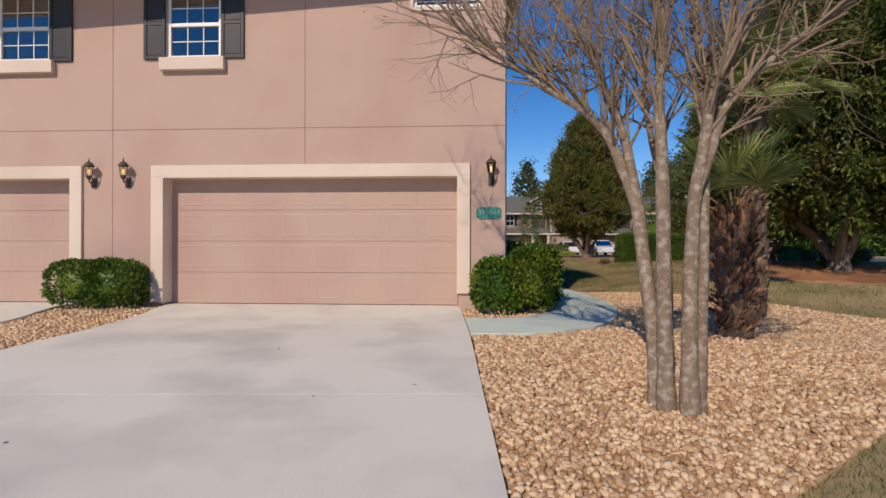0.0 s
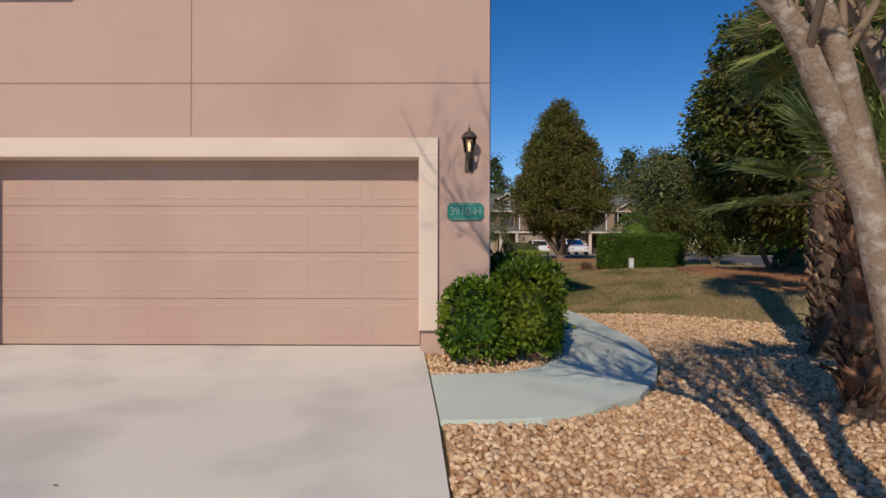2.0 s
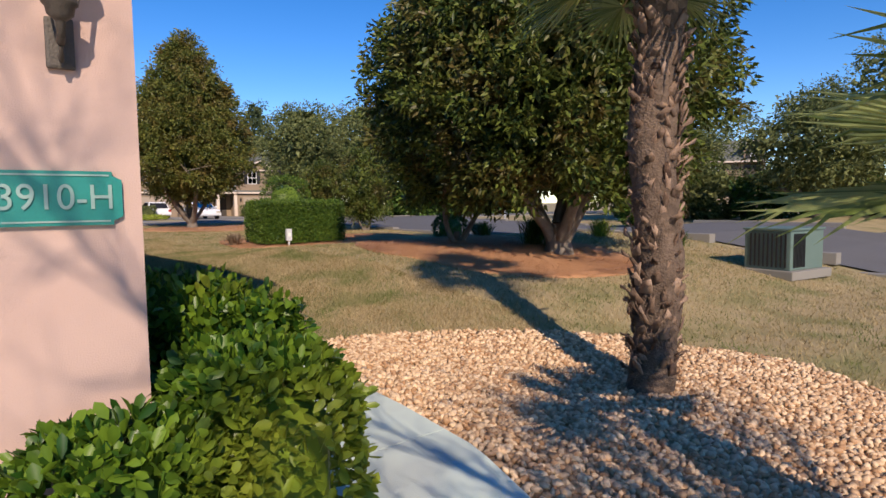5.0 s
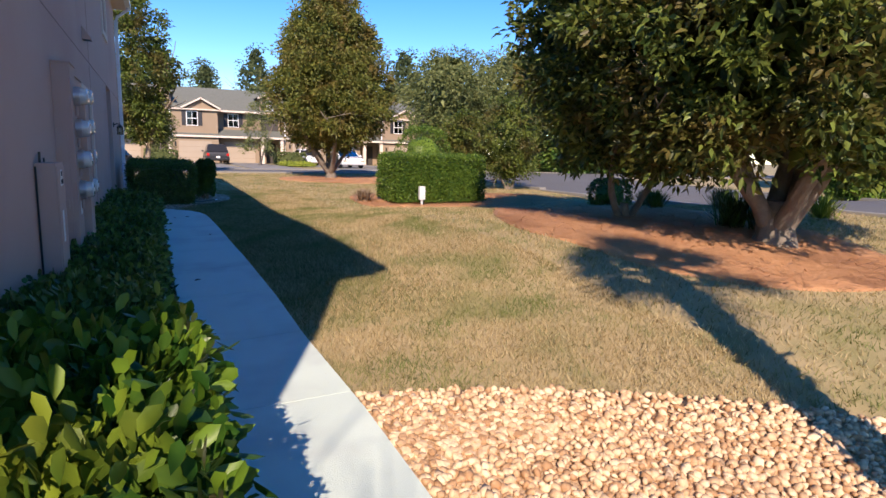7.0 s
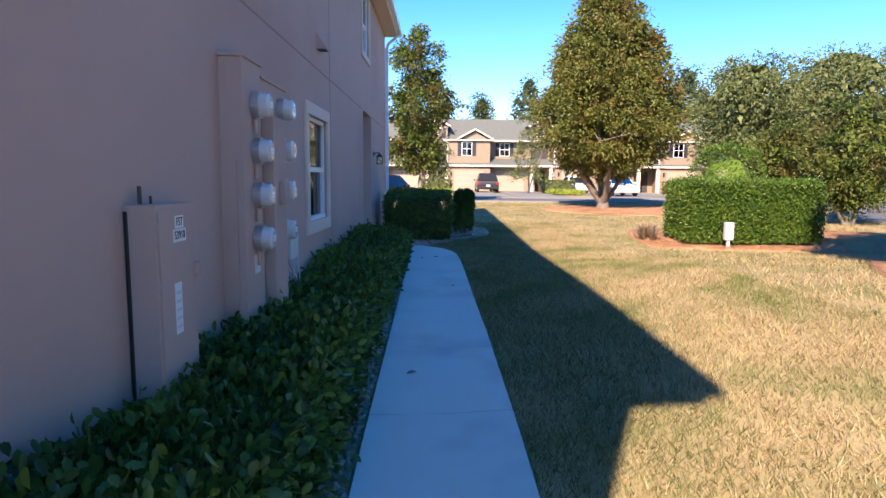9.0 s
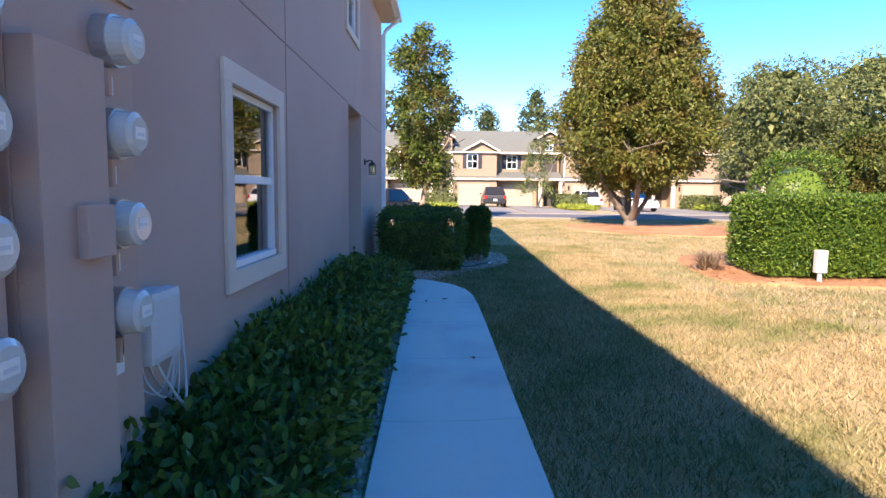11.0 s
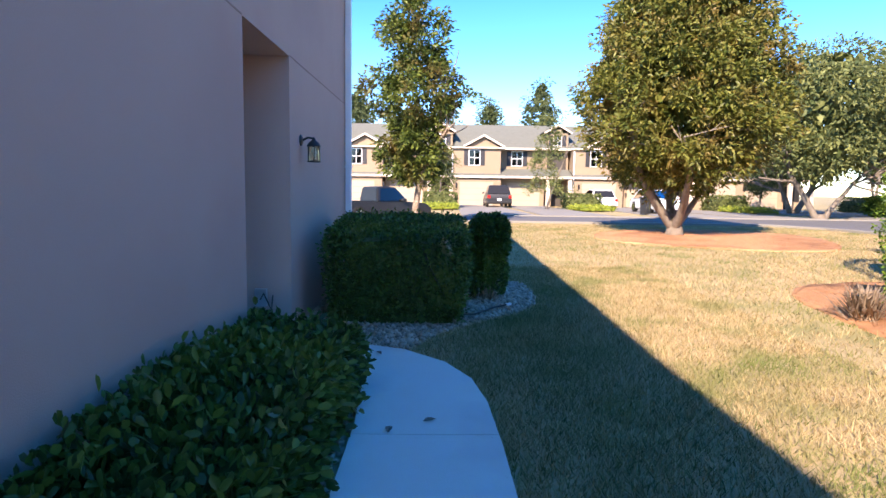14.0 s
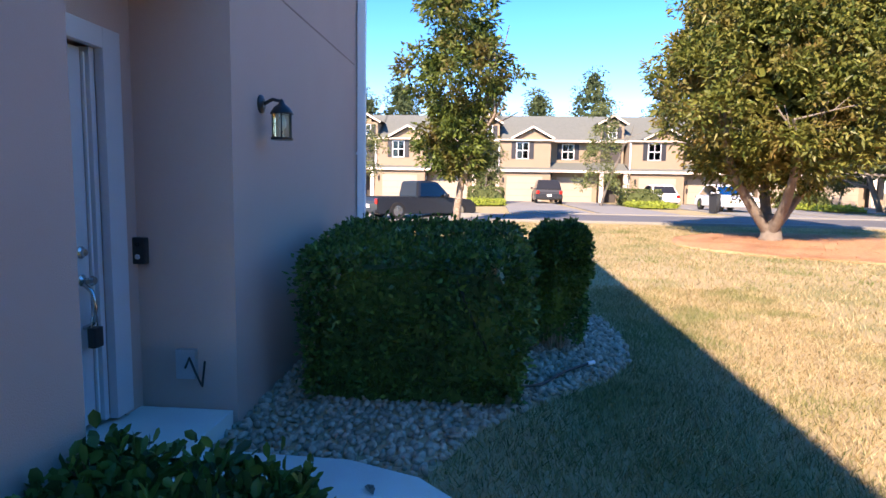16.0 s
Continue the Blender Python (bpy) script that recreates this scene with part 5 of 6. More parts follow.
        nr = sd.cross(axis)
        fv, ff = [], []
        seg = 34
        R = flen * rng.uniform(0.6, 0.76)
        cup = rng.uniform(0.15, 0.45)
        for k in range(seg):
            th = radians(-125 + 250 * (k + 0.5) / seg)
            wd = radians(250 / seg) * 0.5
            rr = R * (0.74 + 0.26 * math.cos(th * 0.7)) * rng.uniform(0.9, 1.06)
            dirv = (axis * math.cos(th) + sd * math.sin(th) + nr * cup * abs(math.sin(th * 0.5))).normalized()
            perp = -axis * math.sin(th) + sd * math.cos(th)
            split = rr * rng.uniform(0.26, 0.36)
            mid, far = p2 + dirv * split, p2 + dirv * rr * 0.7 + Vector((0, 0, -0.05 * rr)) + perp * rng.normal() * 0.012
            tip = p2 + dirv * rr + Vector((0, 0, -0.16 * rr * rng.uniform(0.3, 1.7))) + perp * rng.normal() * 0.03
            hw = math.tan(wd) * split * 1.0
            b = len(fv)
            fv += [tuple(v) for v in (p2, mid - perp * hw, mid + nr * 0.022, mid + perp * hw, far - perp * hw * 0.75, far + nr * 0.014, far + perp * hw * 0.75, tip)]
            ff += [(b, b + 1, b + 2), (b, b + 2, b + 3), (b + 1, b + 4, b + 5), (b + 1, b + 5, b + 2), (b + 2, b + 5, b + 6), (b + 2, b + 6, b + 3), (b + 4, b + 7, b + 5), (b + 5, b + 7, b + 6)]
        st.make("stalk", PETIOLE, raw("frond", fv, ff, FROND, ob))


palm(4.3, 0.1, 3.9, 0.2, 24, 1.15, 51, "tall fan palm with shaggy brown trunk", 290, low=-0.3, bare=0.03, long=1.1)
palm(2.62, -2.6, 1.6, 0.2, 10, 1.0, 58, "short fan palm with dark split leaf bases on the trunk", 260, low=0.62, bare=0.03, long=1.6, bootmat=BOOTDARK, reach=(2.7, 0.3))


# ---- far buildings ----
def gable_roof(x0, x1, y0, y1, z0, h):
    bm = bmesh.new()
    xm = (x0 + x1) / 2
    v = [bm.verts.new(p) for p in ((x0 - 0.3, y0 - 0.35, z0), (x1 + 0.3, y0 - 0.35, z0), (xm, y0 - 0.35, z0 + h), (x0 - 0.3, y1, z0), (x1 + 0.3, y1, z0), (xm, y1, z0 + h))]
    w = [bm.verts.new(p.co + Vector((0, 0, 0.14))) for p in v]
    for f in ((0, 3, 5, 2), (2, 5, 4, 1)):
        bm.faces.new([w[i] for i in f])
        bm.faces.new([v[i] for i in f[::-1]])
    for a, b in ((0, 2), (2, 1)):
        bm.faces.new((v[a], v[b], w[b], w[a]))
    return bm


def far_window(parent, x, y, z, w=0.9, h=1.4, shutters=True):
    win = part("window", bx(x - w / 2 - 0.06, x + w / 2 + 0.06, y - 0.05, y + 0.01, z - 0.06, z + h + 0.06), WHITE, parent, "white framed window")
    part("pane", bx(x - w / 2, x + w / 2, y - 0.056, y - 0.051, z, z + h), DARKGLASS, win)
    part("glazing_bar", bx(x - w / 2, x + w / 2, y - 0.07, y - 0.057, z + h / 2 - 0.03, z + h / 2 + 0.03), WHITE, win)
    part("glazing_bar", bx(x - 0.02, x + 0.02, y - 0.07, y - 0.057, z, z + h), WHITE, win)
    if shutters:
        for s in (-1, 1):
            c = x + s * (w / 2 + 0.28)
            part("shutter", bx(c - 0.18, c + 0.18, y - 0.05, y + 0.005, z - 0.05, z + h + 0.05, 0.01), SHUTTER, win)


def townhouse(x, y, seed):
    """One unit: gabled block over a garage, a set-back bay with a lean-to roof, a dormer and an entry."""
    g = 0.45
    ob = thing("townhouse", "tan stucco two-storey townhouse with grey shingle roof", "house", "townhouses across the street")
    a, b, c = x - 2.1, x + 2.1, x + 8.3
    part("wall", bx(a, b, y, y + 9, g - 0.4, g + 5.05), TAN, ob)
    part("wall", bx(b + 0.01, c, y + 1.6, y + 9, g - 0.4, g + 5.05), TAN, ob)
    bm = bmesh.new()
    tri = ((x - 0.9, y, g + 5.05), (b, y, g + 5.05), (x + 0.6, y, g + 5.95))
    f, k = [bm.verts.new(p) for p in tri], [bm.verts.new((p[0], p[1] + 0.3, p[2])) for p in tri]
    bm.faces.new(f)
    bm.faces.new(k[::-1])
    part("gable_wall", bm, TAN, ob)
    part("roof", gable_roof(x - 0.9, b, y, y + 5.0, g + 5.05, 0.98), ROOF, ob)
    bm = bmesh.new()
    v = [bm.verts.new(p) for p in ((a - 0.1, y + 0.9, g + 5.1), (c + 0.1, y + 0.9, g + 5.1), (c + 0.1, y + 5.6, g + 7.6), (a - 0.1, y + 5.6, g + 7.6), (c + 0.1, y + 9.4, g + 5.1), (a - 0.1, y + 9.4, g + 5.1))]
    for f in ((0, 1, 2, 3), (3, 2, 4, 5), (0, 3, 5), (1, 4, 2)):
        bm.faces.new([v[i] for i in f])
    part("main_roof", bm, ROOF, ob)
    part("fascia", bx(b, c + 0.1, y + 0.8, y + 0.9, g + 4.95, g + 5.12), TRIM, ob)
    for s in (-1, 1):
        m = Matrix.Translation((x + 0.6, y - 0.37, g + 6.1)) @ Matrix.Rotation(s * math.atan2(0.98, 1.8), 4, "Y")
        part("bargeboard", bx(0 if s > 0 else -2.02, 2.02 if s > 0 else 0, -0.03, 0.03, -0.1, 0.05, 0, m), TRIM, ob)
    part("gable_band", bx(a - 0.25, b + 0.25, y - 0.3, y - 0.002, g + 4.96, g + 5.07), TRIM, ob)
    # lean-to over the ground floor
    bm = bmesh.new()
    v = [bm.verts.new(p) for p in ((a - 0.1, y - 0.7, g + 2.6), (c, y - 0.7, g + 2.6), (c, y + 1.59, g + 3.3), (a - 0.1, y + 1.59, g + 3.3), (a - 0.1, y - 0.7, g + 2.45), (c, y - 0.7, g + 2.45))]
    for f in ((0, 1, 2, 3), (4, 5, 1, 0)):
        bm.faces.new([v[i] for i in f])
    part("porch_roof", bm, ROOF, ob)
    part("porch_fascia", bx(a - 0.1, c, y - 0.76, y - 0.7, g + 2.42, g + 2.6), TRIM, ob)
    part("garage_front", bx(a, b, y - 0.5, y - 0.002, g - 0.3, g + 2.44), TAN, ob)
    for x0, x1, yy in ((x - 1.45, x + 1.45, y - 0.5), (x + 2.7, x + 5.6, y + 0.4)):
        gd = part("garage_door", bx(x0, x1, yy - 0.04, yy - 0.002, g - 0.05, g + 2.05), TANLIGHT, ob, "pale sectional garage door")
        for k in (1, 2, 3):
            part("door_seam", bx(x0, x1, yy - 0.046, yy - 0.041, g - 0.05 + k * 0.52, g - 0.03 + k * 0.52), TAN, gd)
    part("garage_front", bx(x + 2.3, x + 6.0, y + 0.4, y + 1.59, g - 0.3, g + 2.44), TAN, ob)
    part("entry_door", bx(x + 6.9, x + 7.8, y + 1.55, y + 1.598, g, g + 2.05), NEARBLACK, ob, "dark recessed entry door")
    for px in (x + 6.05, x + 7.95):
        part("porch_post", bx(px, px + 0.3, y - 0.6, y - 0.3, g - 0.2, g + 2.44), TRIM, ob)
    for px in (x - 1.75, x + 2.25):
        lamp = part("wall_lamp", bx(px - 0.07, px + 0.07, y - 0.62, y - 0.502, g + 1.6, g + 1.95, 0.02), BLACK, ob)
        part("bracket", bx(px - 0.03, px + 0.03, y - 0.53, y - 0.501, g + 1.5, g + 1.6), BLACK, lamp)
    part("downspout", bx(a - 0.06, a + 0.04, y - 0.1, y - 0.003, g, g + 4.9), WHITE, ob)
    far_window(ob, x - 0.2, y, g + 3.55, 0.9, 1.25)
    far_window(ob, x + 3.7, y + 1.6, g + 3.6, 0.9, 1.2)
    # no recess here: a near-black panel on the wall paints the balcony's shade
    part("balcony_opening", bx(x + 6.4, x + 8.1, y + 1.55, y + 1.598, g + 3.3, g + 4.75), NEARBLACK, ob, "flat near-black panel for the shade in the balcony opening")
    # dormer
    part("dormer_wall", bx(x + 6.3, x + 8.2, y + 1.3, y + 4.5, g + 4.9, g + 6.5), TAN, ob)
    part("dormer_roof", gable_roof(x + 6.3, x + 8.2, y + 1.3, y + 5, g + 6.45, 0.72), ROOF, ob)
    for s in (-1, 1):
        m = Matrix.Translation((x + 7.25, y + 0.93, g + 7.2)) @ Matrix.Rotation(s * math.atan2(0.72, 1.25), 4, "Y")
        part("bargeboard", bx(0 if s > 0 else -1.44, 1.44 if s > 0 else 0, -0.03, 0.03, -0.1, 0.04, 0, m), TRIM, ob)
    part("dormer_gable", bx(x + 6.85, x + 7.65, y + 1.25, y + 1.35, g + 6.4, g + 6.8), TAN, ob)
    far_window(ob, x + 7.25, y + 1.3, g + 5.4, 0.6, 0.85)
    return ob


UNITS = (-16.4, -6.0, 4.3, 14.9, 25.3)
for i, x in enumerate(UNITS):
    townhouse(x, 62.0, i)
fr = townhouse(0, 0, 9)
fr.matrix_world = pose(58.0, 30.0, 0.0, 0, 0, -62)
fr["group"] = ""
fr["label"] = "tan two-storey townhouse beyond the side street"

# driveways and planting strips over there
for x in UNITS:
    setting(part("far_driveway", sheet([(x - 1.9, 38.9), (x + 1.9, 38.9), (x + 1.7, 61.4), (x - 1.7, 61.4)], 0.04, 0.1, 3), KERB), "pale concrete driveway across the street", "driveway")
    setting(part("far_driveway", sheet([(x + 2.3, 38.9), (x + 5.9, 38.9), (x + 5.8, 62.2), (x + 2.5, 62.2)], 0.04, 0.1, 3), KERB), "pale concrete driveway across the street", "driveway")
    hedge_box("far_hedge", "clipped brownish hedge before the townhouses", x + 6.1, x + 8.4, 52.0, 55.0, lambda y: 1.1, OAKLEAF, 0.16, 1500, int(70 + x), rag=0.08, group="hedges across the street")
    hedge_box("groundcover_strip", "low yellow-green groundcover strip", x + 6.0, x + 8.4, 48.5, 51.8, lambda y: 0.32, YELLOWGREEN, 0.14, 1400, int(170 + x), rag=0.12, group="groundcover across the street")
setting(part("parking_apron", sheet([(-9.5, 38.9), (-0.6, 38.9), (-0.6, 47), (-9.5, 47)], 0.05, 0.1, 3), KERB), "pale concrete parking apron", "parking")


# ---- vehicles ----
def vehicle(label, kind, at, rz, paint, L, W, Hh, pickup=False, tail=True):
    ob = thing(kind, label, "car" if not pickup else "pickup truck", at=at, rz=rz)
    # side profile (along y: rear at -L/2, front at +L/2); lower body then cabin
    hb = Hh * (0.58 if not pickup else 0.57)
    low = [(-L / 2, 0.32), (-L / 2 + 0.02, hb * 0.75), (-L / 2 + 0.12, hb), (L * 0.2, hb), (L / 2 - 0.35, hb * 0.9), (L / 2 - 0.05, hb * 0.66), (L / 2, 0.35), (L / 2 - 0.1, 0.24), (-L / 2 + 0.12, 0.24)]
    cab_ = [(-L * 0.42, hb), (-L * 0.30, Hh - 0.03), (-L * 0.05, Hh), (L * 0.06, Hh - 0.05), (L * 0.24, hb)] if not pickup else [(-L * 0.12, hb), (-L * 0.1, Hh - 0.04), (L * 0.0, Hh), (L * 0.1, Hh - 0.05), (L * 0.22, hb)]

    def loft(prof, wid, narrow):
        bm = bmesh.new()
        top = max(p[1] for p in prof)
        bot = min(p[1] for p in prof)
        sides = []
        for s in (-1, 1):
            sides.append([bm.verts.new((s * (wid / 2 - narrow * (z - bot) / (top - bot + 1e-6)), y, z)) for y, z in prof])
        bm.faces.new(sides[0][::-1])
        bm.faces.new(sides[1])
        k = len(prof)
        for i in range(k):
            bm.faces.new((sides[0][i], sides[0][(i + 1) % k], sides[1][(i + 1) % k], sides[1][i]))
        bmesh.ops.recalc_face_normals(bm, faces=bm.faces[:])
        bmesh.ops.bevel(bm, geom=bm.edges[:], offset=0.05, segments=2, affect="EDGES")
        return bm
    part("body", loft(low, W, 0.06), paint, ob, soft=False)
    part("cabin", loft(cab_, W - 0.12, 0.2), paint, ob)
    shr = [(y * 0.9 + (0.01 * L if not pickup else 0.02 * L), hb + (z - hb) * 0.86 + 0.02) for y, z in cab_]
    for s in (-1, 1):
        bm = bmesh.new()
        vs = [bm.verts.new((s * (W / 2 - 0.055 - 0.2 * (z - hb) / (Hh - hb)), y, z)) for y, z in shr]
        bm.faces.new(vs)
        part("side_window", bm, DARKGLASS, ob)
    (ya, za), (yb, zb) = cab_[0], cab_[1]
    (yc, zc), (yd, zd) = cab_[-1], cab_[-2]
    for n, (y0, z0), (y1, z1), off in (("rear_window", (ya, za), (yb, zb), -0.012), ("windscreen", (yc, zc), (yd, zd), 0.012)):
        bm = bmesh.new()
        w0, w1 = W / 2 - 0.16, W / 2 - 0.27
        bm.faces.new([bm.verts.new(p) for p in ((-w0, y0 * 0.93 + y1 * 0.07 + off, z0 * 0.93 + z1 * 0.07), (w0, y0 * 0.93 + y1 * 0.07 + off, z0 * 0.93 + z1 * 0.07), (w1, y0 * 0.12 + y1 * 0.88 + off, z0 * 0.12 + z1 * 0.88), (-w1, y0 * 0.12 + y1 * 0.88 + off, z0 * 0.12 + z1 * 0.88))])
        part(n, bm, BLACK if n == "rear_window" else DARKGLASS, ob)
    if pickup:
        part("cargo_bed", bx(-W / 2 + 0.12, W / 2 - 0.12, -L / 2 + 0.12, -L * 0.14, hb - 0.02, hb + 0.012), RUBBER, ob)
    r = 0.33 if not pickup else 0.4
    for s in (-1, 1):
        for y in (-L * 0.31, L * 0.31):
            w = part("wheel", cy((s * (W / 2 - 0.2), y, r), (s * (W / 2 + 0.01), y, r), r, n=20), RUBBER, ob)
            part("rim", cy((s * (W / 2 + 0.01), y, r), (s * (W / 2 + 0.02), y, r), r * 0.62, n=16), CHROME, w)
        part("tail_light", bx(s * (W / 2 - 0.16) - 0.11, s * (W / 2 - 0.16) + 0.11, -L / 2 - 0.015, -L / 2 + 0.03, hb * 0.68, hb * 0.92, 0.02), TAILRED, ob)
        part("headlight", bx(s * (W / 2 - 0.24) - 0.16, s * (W / 2 - 0.24) + 0.16, L / 2 - 0.06, L / 2 + 0.012, hb * 0.58, hb * 0.7, 0.02), LAMPGLASS, ob)
        part("mirror", bx(s * (W / 2 + 0.08) - 0.09, s * (W / 2 + 0.08) + 0.09, L * 0.14, L * 0.18, hb + 0.02, hb + 0.16, 0.03), paint, ob)
    part("number_plate", bx(-0.16, 0.16, -L / 2 - 0.012, -L / 2 + 0.01, hb * 0.5, hb * 0.66), LABEL, ob)
    part("bumper", bx(-W / 2 + 0.1, W / 2 - 0.1, -L / 2 - 0.05, -L / 2 + 0.04, 0.3, 0.46, 0.03), BLACK if paint is CARDARK else paint, ob)
    return ob


vehicle("dark grey SUV parked nose-in on a pale driveway", "parked_car", (5.75, 57.6, ground_z(5.75, 57) + 0.05), 0, CARDARK, 4.6, 1.95, 1.7)
vehicle("white sedan parked nose-in before a garage", "parked_car", (13.3, 55.5, ground_z(13.3, 55) + 0.05), 0, CARWHITE, 4.7, 1.85, 1.45)
vehicle("white sedan facing the street on a driveway", "parked_car", (14.6, 46.5, ground_z(14.6, 46) + 0.05), 180, CARWHITE, 4.7, 1.85, 1.46)
vehicle("black pickup truck on the parking apron", "pickup_truck", (-2.0, 41.8, ground_z(-2.0, 41.8) + 0.05), -52, CARDARK, 5.7, 2.0, 1.85, pickup=True)

# green condenser housing beside the side street
ac = thing("transformer_box", "green metal utility enclosure with louvred side on a pad", "utility box", at=(12.9, 2.3, ground_z(12.9, 2.3)), rz=-8)
part("pad", bx(-0.75, 0.75, -0.6, 0.6, -0.1, 0.08, 0.02), KERB, ac)
part("housing", bx(-0.62, 0.62, -0.48, 0.48, 0.08, 0.88, 0.03), BOXGREEN, ac)
part("lid", bx(-0.65, 0.65, -0.51, 0.51, 0.88, 0.93, 0.02), BOXGREEN, ac)
for i in range(9):
    part("louvre_bar", bx(-0.64, -0.622, -0.4 + i * 0.09, -0.37 + i * 0.09, 0.14, 0.82), BLACK, ac)
for i in range(9):
    part("louvre_bar", bx(-0.52 + i * 0.05, -0.5 + i * 0.05, -0.496, -0.482, 0.14, 0.82), BLACK, ac)

# street sign and bin
ss = thing("stop_sign", "red octagonal stop sign on a post", "street sign", at=(26.5, 24.0, 0.5))
part("post", cy((0, 0, 0), (0, 0, 2.3), 0.03), UTILGREY, ss)
part("plate", cy((0, -0.03, 2.1), (0, -0.05, 2.1), 0.38, n=8), TAILRED, ss)
bn = thing("wheeled_bin", "dark wheeled refuse bin beside a driveway", "bin", at=(12.9, 43.5, ground_z(12.9, 43.5)))
part("body", lathe([(0.24, 0.05), (0.3, 0.95)], 4), BLACK, bn)
part("lid", bx(-0.26, 0.26, -0.28, 0.26, 0.95, 1.02, 0.02), BLACK, bn)

# ---- trees and shrubs farther off ----
def puff(h):
    return max(0.15, math.sqrt(max(0.0, 1 - (2 * h - 1) ** 2)) * (0.9 + 0.15 * math.sin(h * 13)))


def spire(h):
    return max(0.05, (1 - h) ** 0.8 * (0.85 + 0.2 * math.sin(h * 21)))


OAKS = ((21.0, 40.5, 2.6, 9.3, 4.4), (27.5, 42.0, 2.6, 10.4, 5.0), (24.5, 49.0, 2.4, 10.0, 4.0), (34.0, 50.0, 3.0, 12.0, 5.5), (33, 18, 1.8, 7, 4.0), (35, 9, 1.8, 7, 4.5), (37, -1, 1.8, 7, 4.5), (31, -11, 1.0, 10, 5.0), (44, 22, 1.5, 12, 6.0), (46, 8, 1.5, 12, 6.0), (20, -16, 1.5, 9, 4.5))
for i, (x, y, z0, z1, r) in enumerate(OAKS):
    leafy_tree("oak_tree", "grey-green spreading live oak across the lawn", (x, y), z0, z1, r, puff, OAKLEAF, 0.26, 9000, 200, 0.75, 80 + i, 2, trunk_r=0.2, inner=0.4, group="background oaks")
for i, (x, y, z1, r) in enumerate(((11.8, 20.4, 3.0, 1.2), (14.0, 20.6, 3.9, 1.5))):
    leafy_tree("bushy_tree", "low dense olive-green bushy tree behind the lawn hedge", (x, y), 0.7, z1 + 0.3, r, puff, MAGLEAF, 0.12, 9000, 200, 0.35, 140 + i, 2, trunk_r=0.08, inner=0.5, group="bushy trees behind the hedge")
for i, (x, y, z1, r) in enumerate(((8.8, 52.0, 8.4, 1.9), (1.2, 54, 5.0, 1.5), (-6.0, 45.0, 5.5, 1.6), (26.5, 57.0, 4.0, 1.2))):
    leafy_tree("street_tree", "thin pale-leaved street tree before the townhouses", (x, y), 1.6, z1, r, spire if i == 0 else puff, OAKLEAF, 0.18, 3800, 110, 0.4, 95 + i, 1, trunk_r=0.09, inner=0.7, fill=False, group="street trees")
for i in range(22):
    rng = rng_of(500 + i)
    x, y = -45 + i * 5.2 + rng.uniform(-2, 2), rng.uniform(80, 100)
    leafy_tree("pine_tree", "tall thin pine behind the roofs", (x, y), rng.uniform(3, 6), rng.uniform(11, 17), rng.uniform(2.2, 3.6), puff, PINELEAF, 0.45, 2600, 70, 1.0, 120 + i, 1, trunk_r=0.2, inner=0.7, group="pines behind the houses")
SHRUBS = ((12.6, 12.9, 0.35, 0.5, 0.5, 0.4, PITTO), (9.3, 18.7, 1.15, 0.85, 0.85, 1.15, HEDGELEAF), (12.4, 12.6, 0.35, 0.5, 0.5, 0.4, PITTO), (33.0, 44.5, 0.7, 1.6, 0.8, 0.7, HEDGELEAF), (28, 44, 0.6, 2.0, 0.8, 0.6, HEDGELEAF), (27, 14, 0.7, 1.8, 0.9, 0.7, HEDGELEAF), (27, 2, 0.6, 2, 1, 0.6, PITTO), (28, -6, 0.6, 1.5, 1, 0.6, HEDGELEAF),
          (33, 42, 1.3, 4.0, 2.5, 1.5, OAKLEAF), (40, 40, 1.4, 4.2, 2.5, 1.6, PITTO), (40, 20, 1.4, 4.0, 3.5, 1.7, OAKLEAF), (42, 12, 1.3, 3.5, 4.0, 1.5, PITTO), (41, 3, 1.3, 3.5, 4.0, 1.6, OAKLEAF), (40, -7, 1.2, 3.5, 4.5, 1.5, PITTO), (33, 40, 1.3, 4.0, 2.5, 1.6, PITTO))
for i, (x, y, z, rx, ry, rz_, m) in enumerate(SHRUBS):
    shrub("garden_shrub", "rounded green garden shrub in mulch", [(x, y, z, rx, ry, rz_)], m, 0.065 if x < 14 else 0.2 if rx < 3 else 0.38, min(6500, int(1500 + 3500 * rx * rz_)), 200 + i)


# grassy tufts with arching blades near the mulch
def tuft(x, y, r, n, seed, m, label):
    rng = rng_of(seed)
    ob = thing("grass_tuft", label, "plant")
    g = ground_z(x, y)
    a = rng.uniform(0, 2 * math.pi, n)
    e = rng.uniform(0.5, 1.4, n)
    C = np.stack([x + rng.normal(size=n) * r * 0.12, y + rng.normal(size=n) * r * 0.12, np.full(n, g)], 1)
    D = np.stack([np.cos(a) * np.cos(e), np.sin(a) * np.cos(e), np.sin(e)], 1)
    P1 = C + D * r * 0.6
    P2 = C + D * r + np.array([0, 0, -0.2]) * r
    S = np.stack([-np.sin(a), np.cos(a), np.zeros(n)], 1) * 0.008
    V = np.stack([C - S, C + S, P1 + S, P1 - S, P2], 1).reshape(-1, 3)
    i = np.arange(n)[:, None] * 5
    F = np.concatenate([i + np.array([[0, 1, 2]]), i + np.array([[0, 2, 3]]), i + np.array([[3, 2, 4]])], 1).reshape(-1, 3)
    tagged(raw("blade_mass", V, F, m, ob), "", "", "", "stuff")


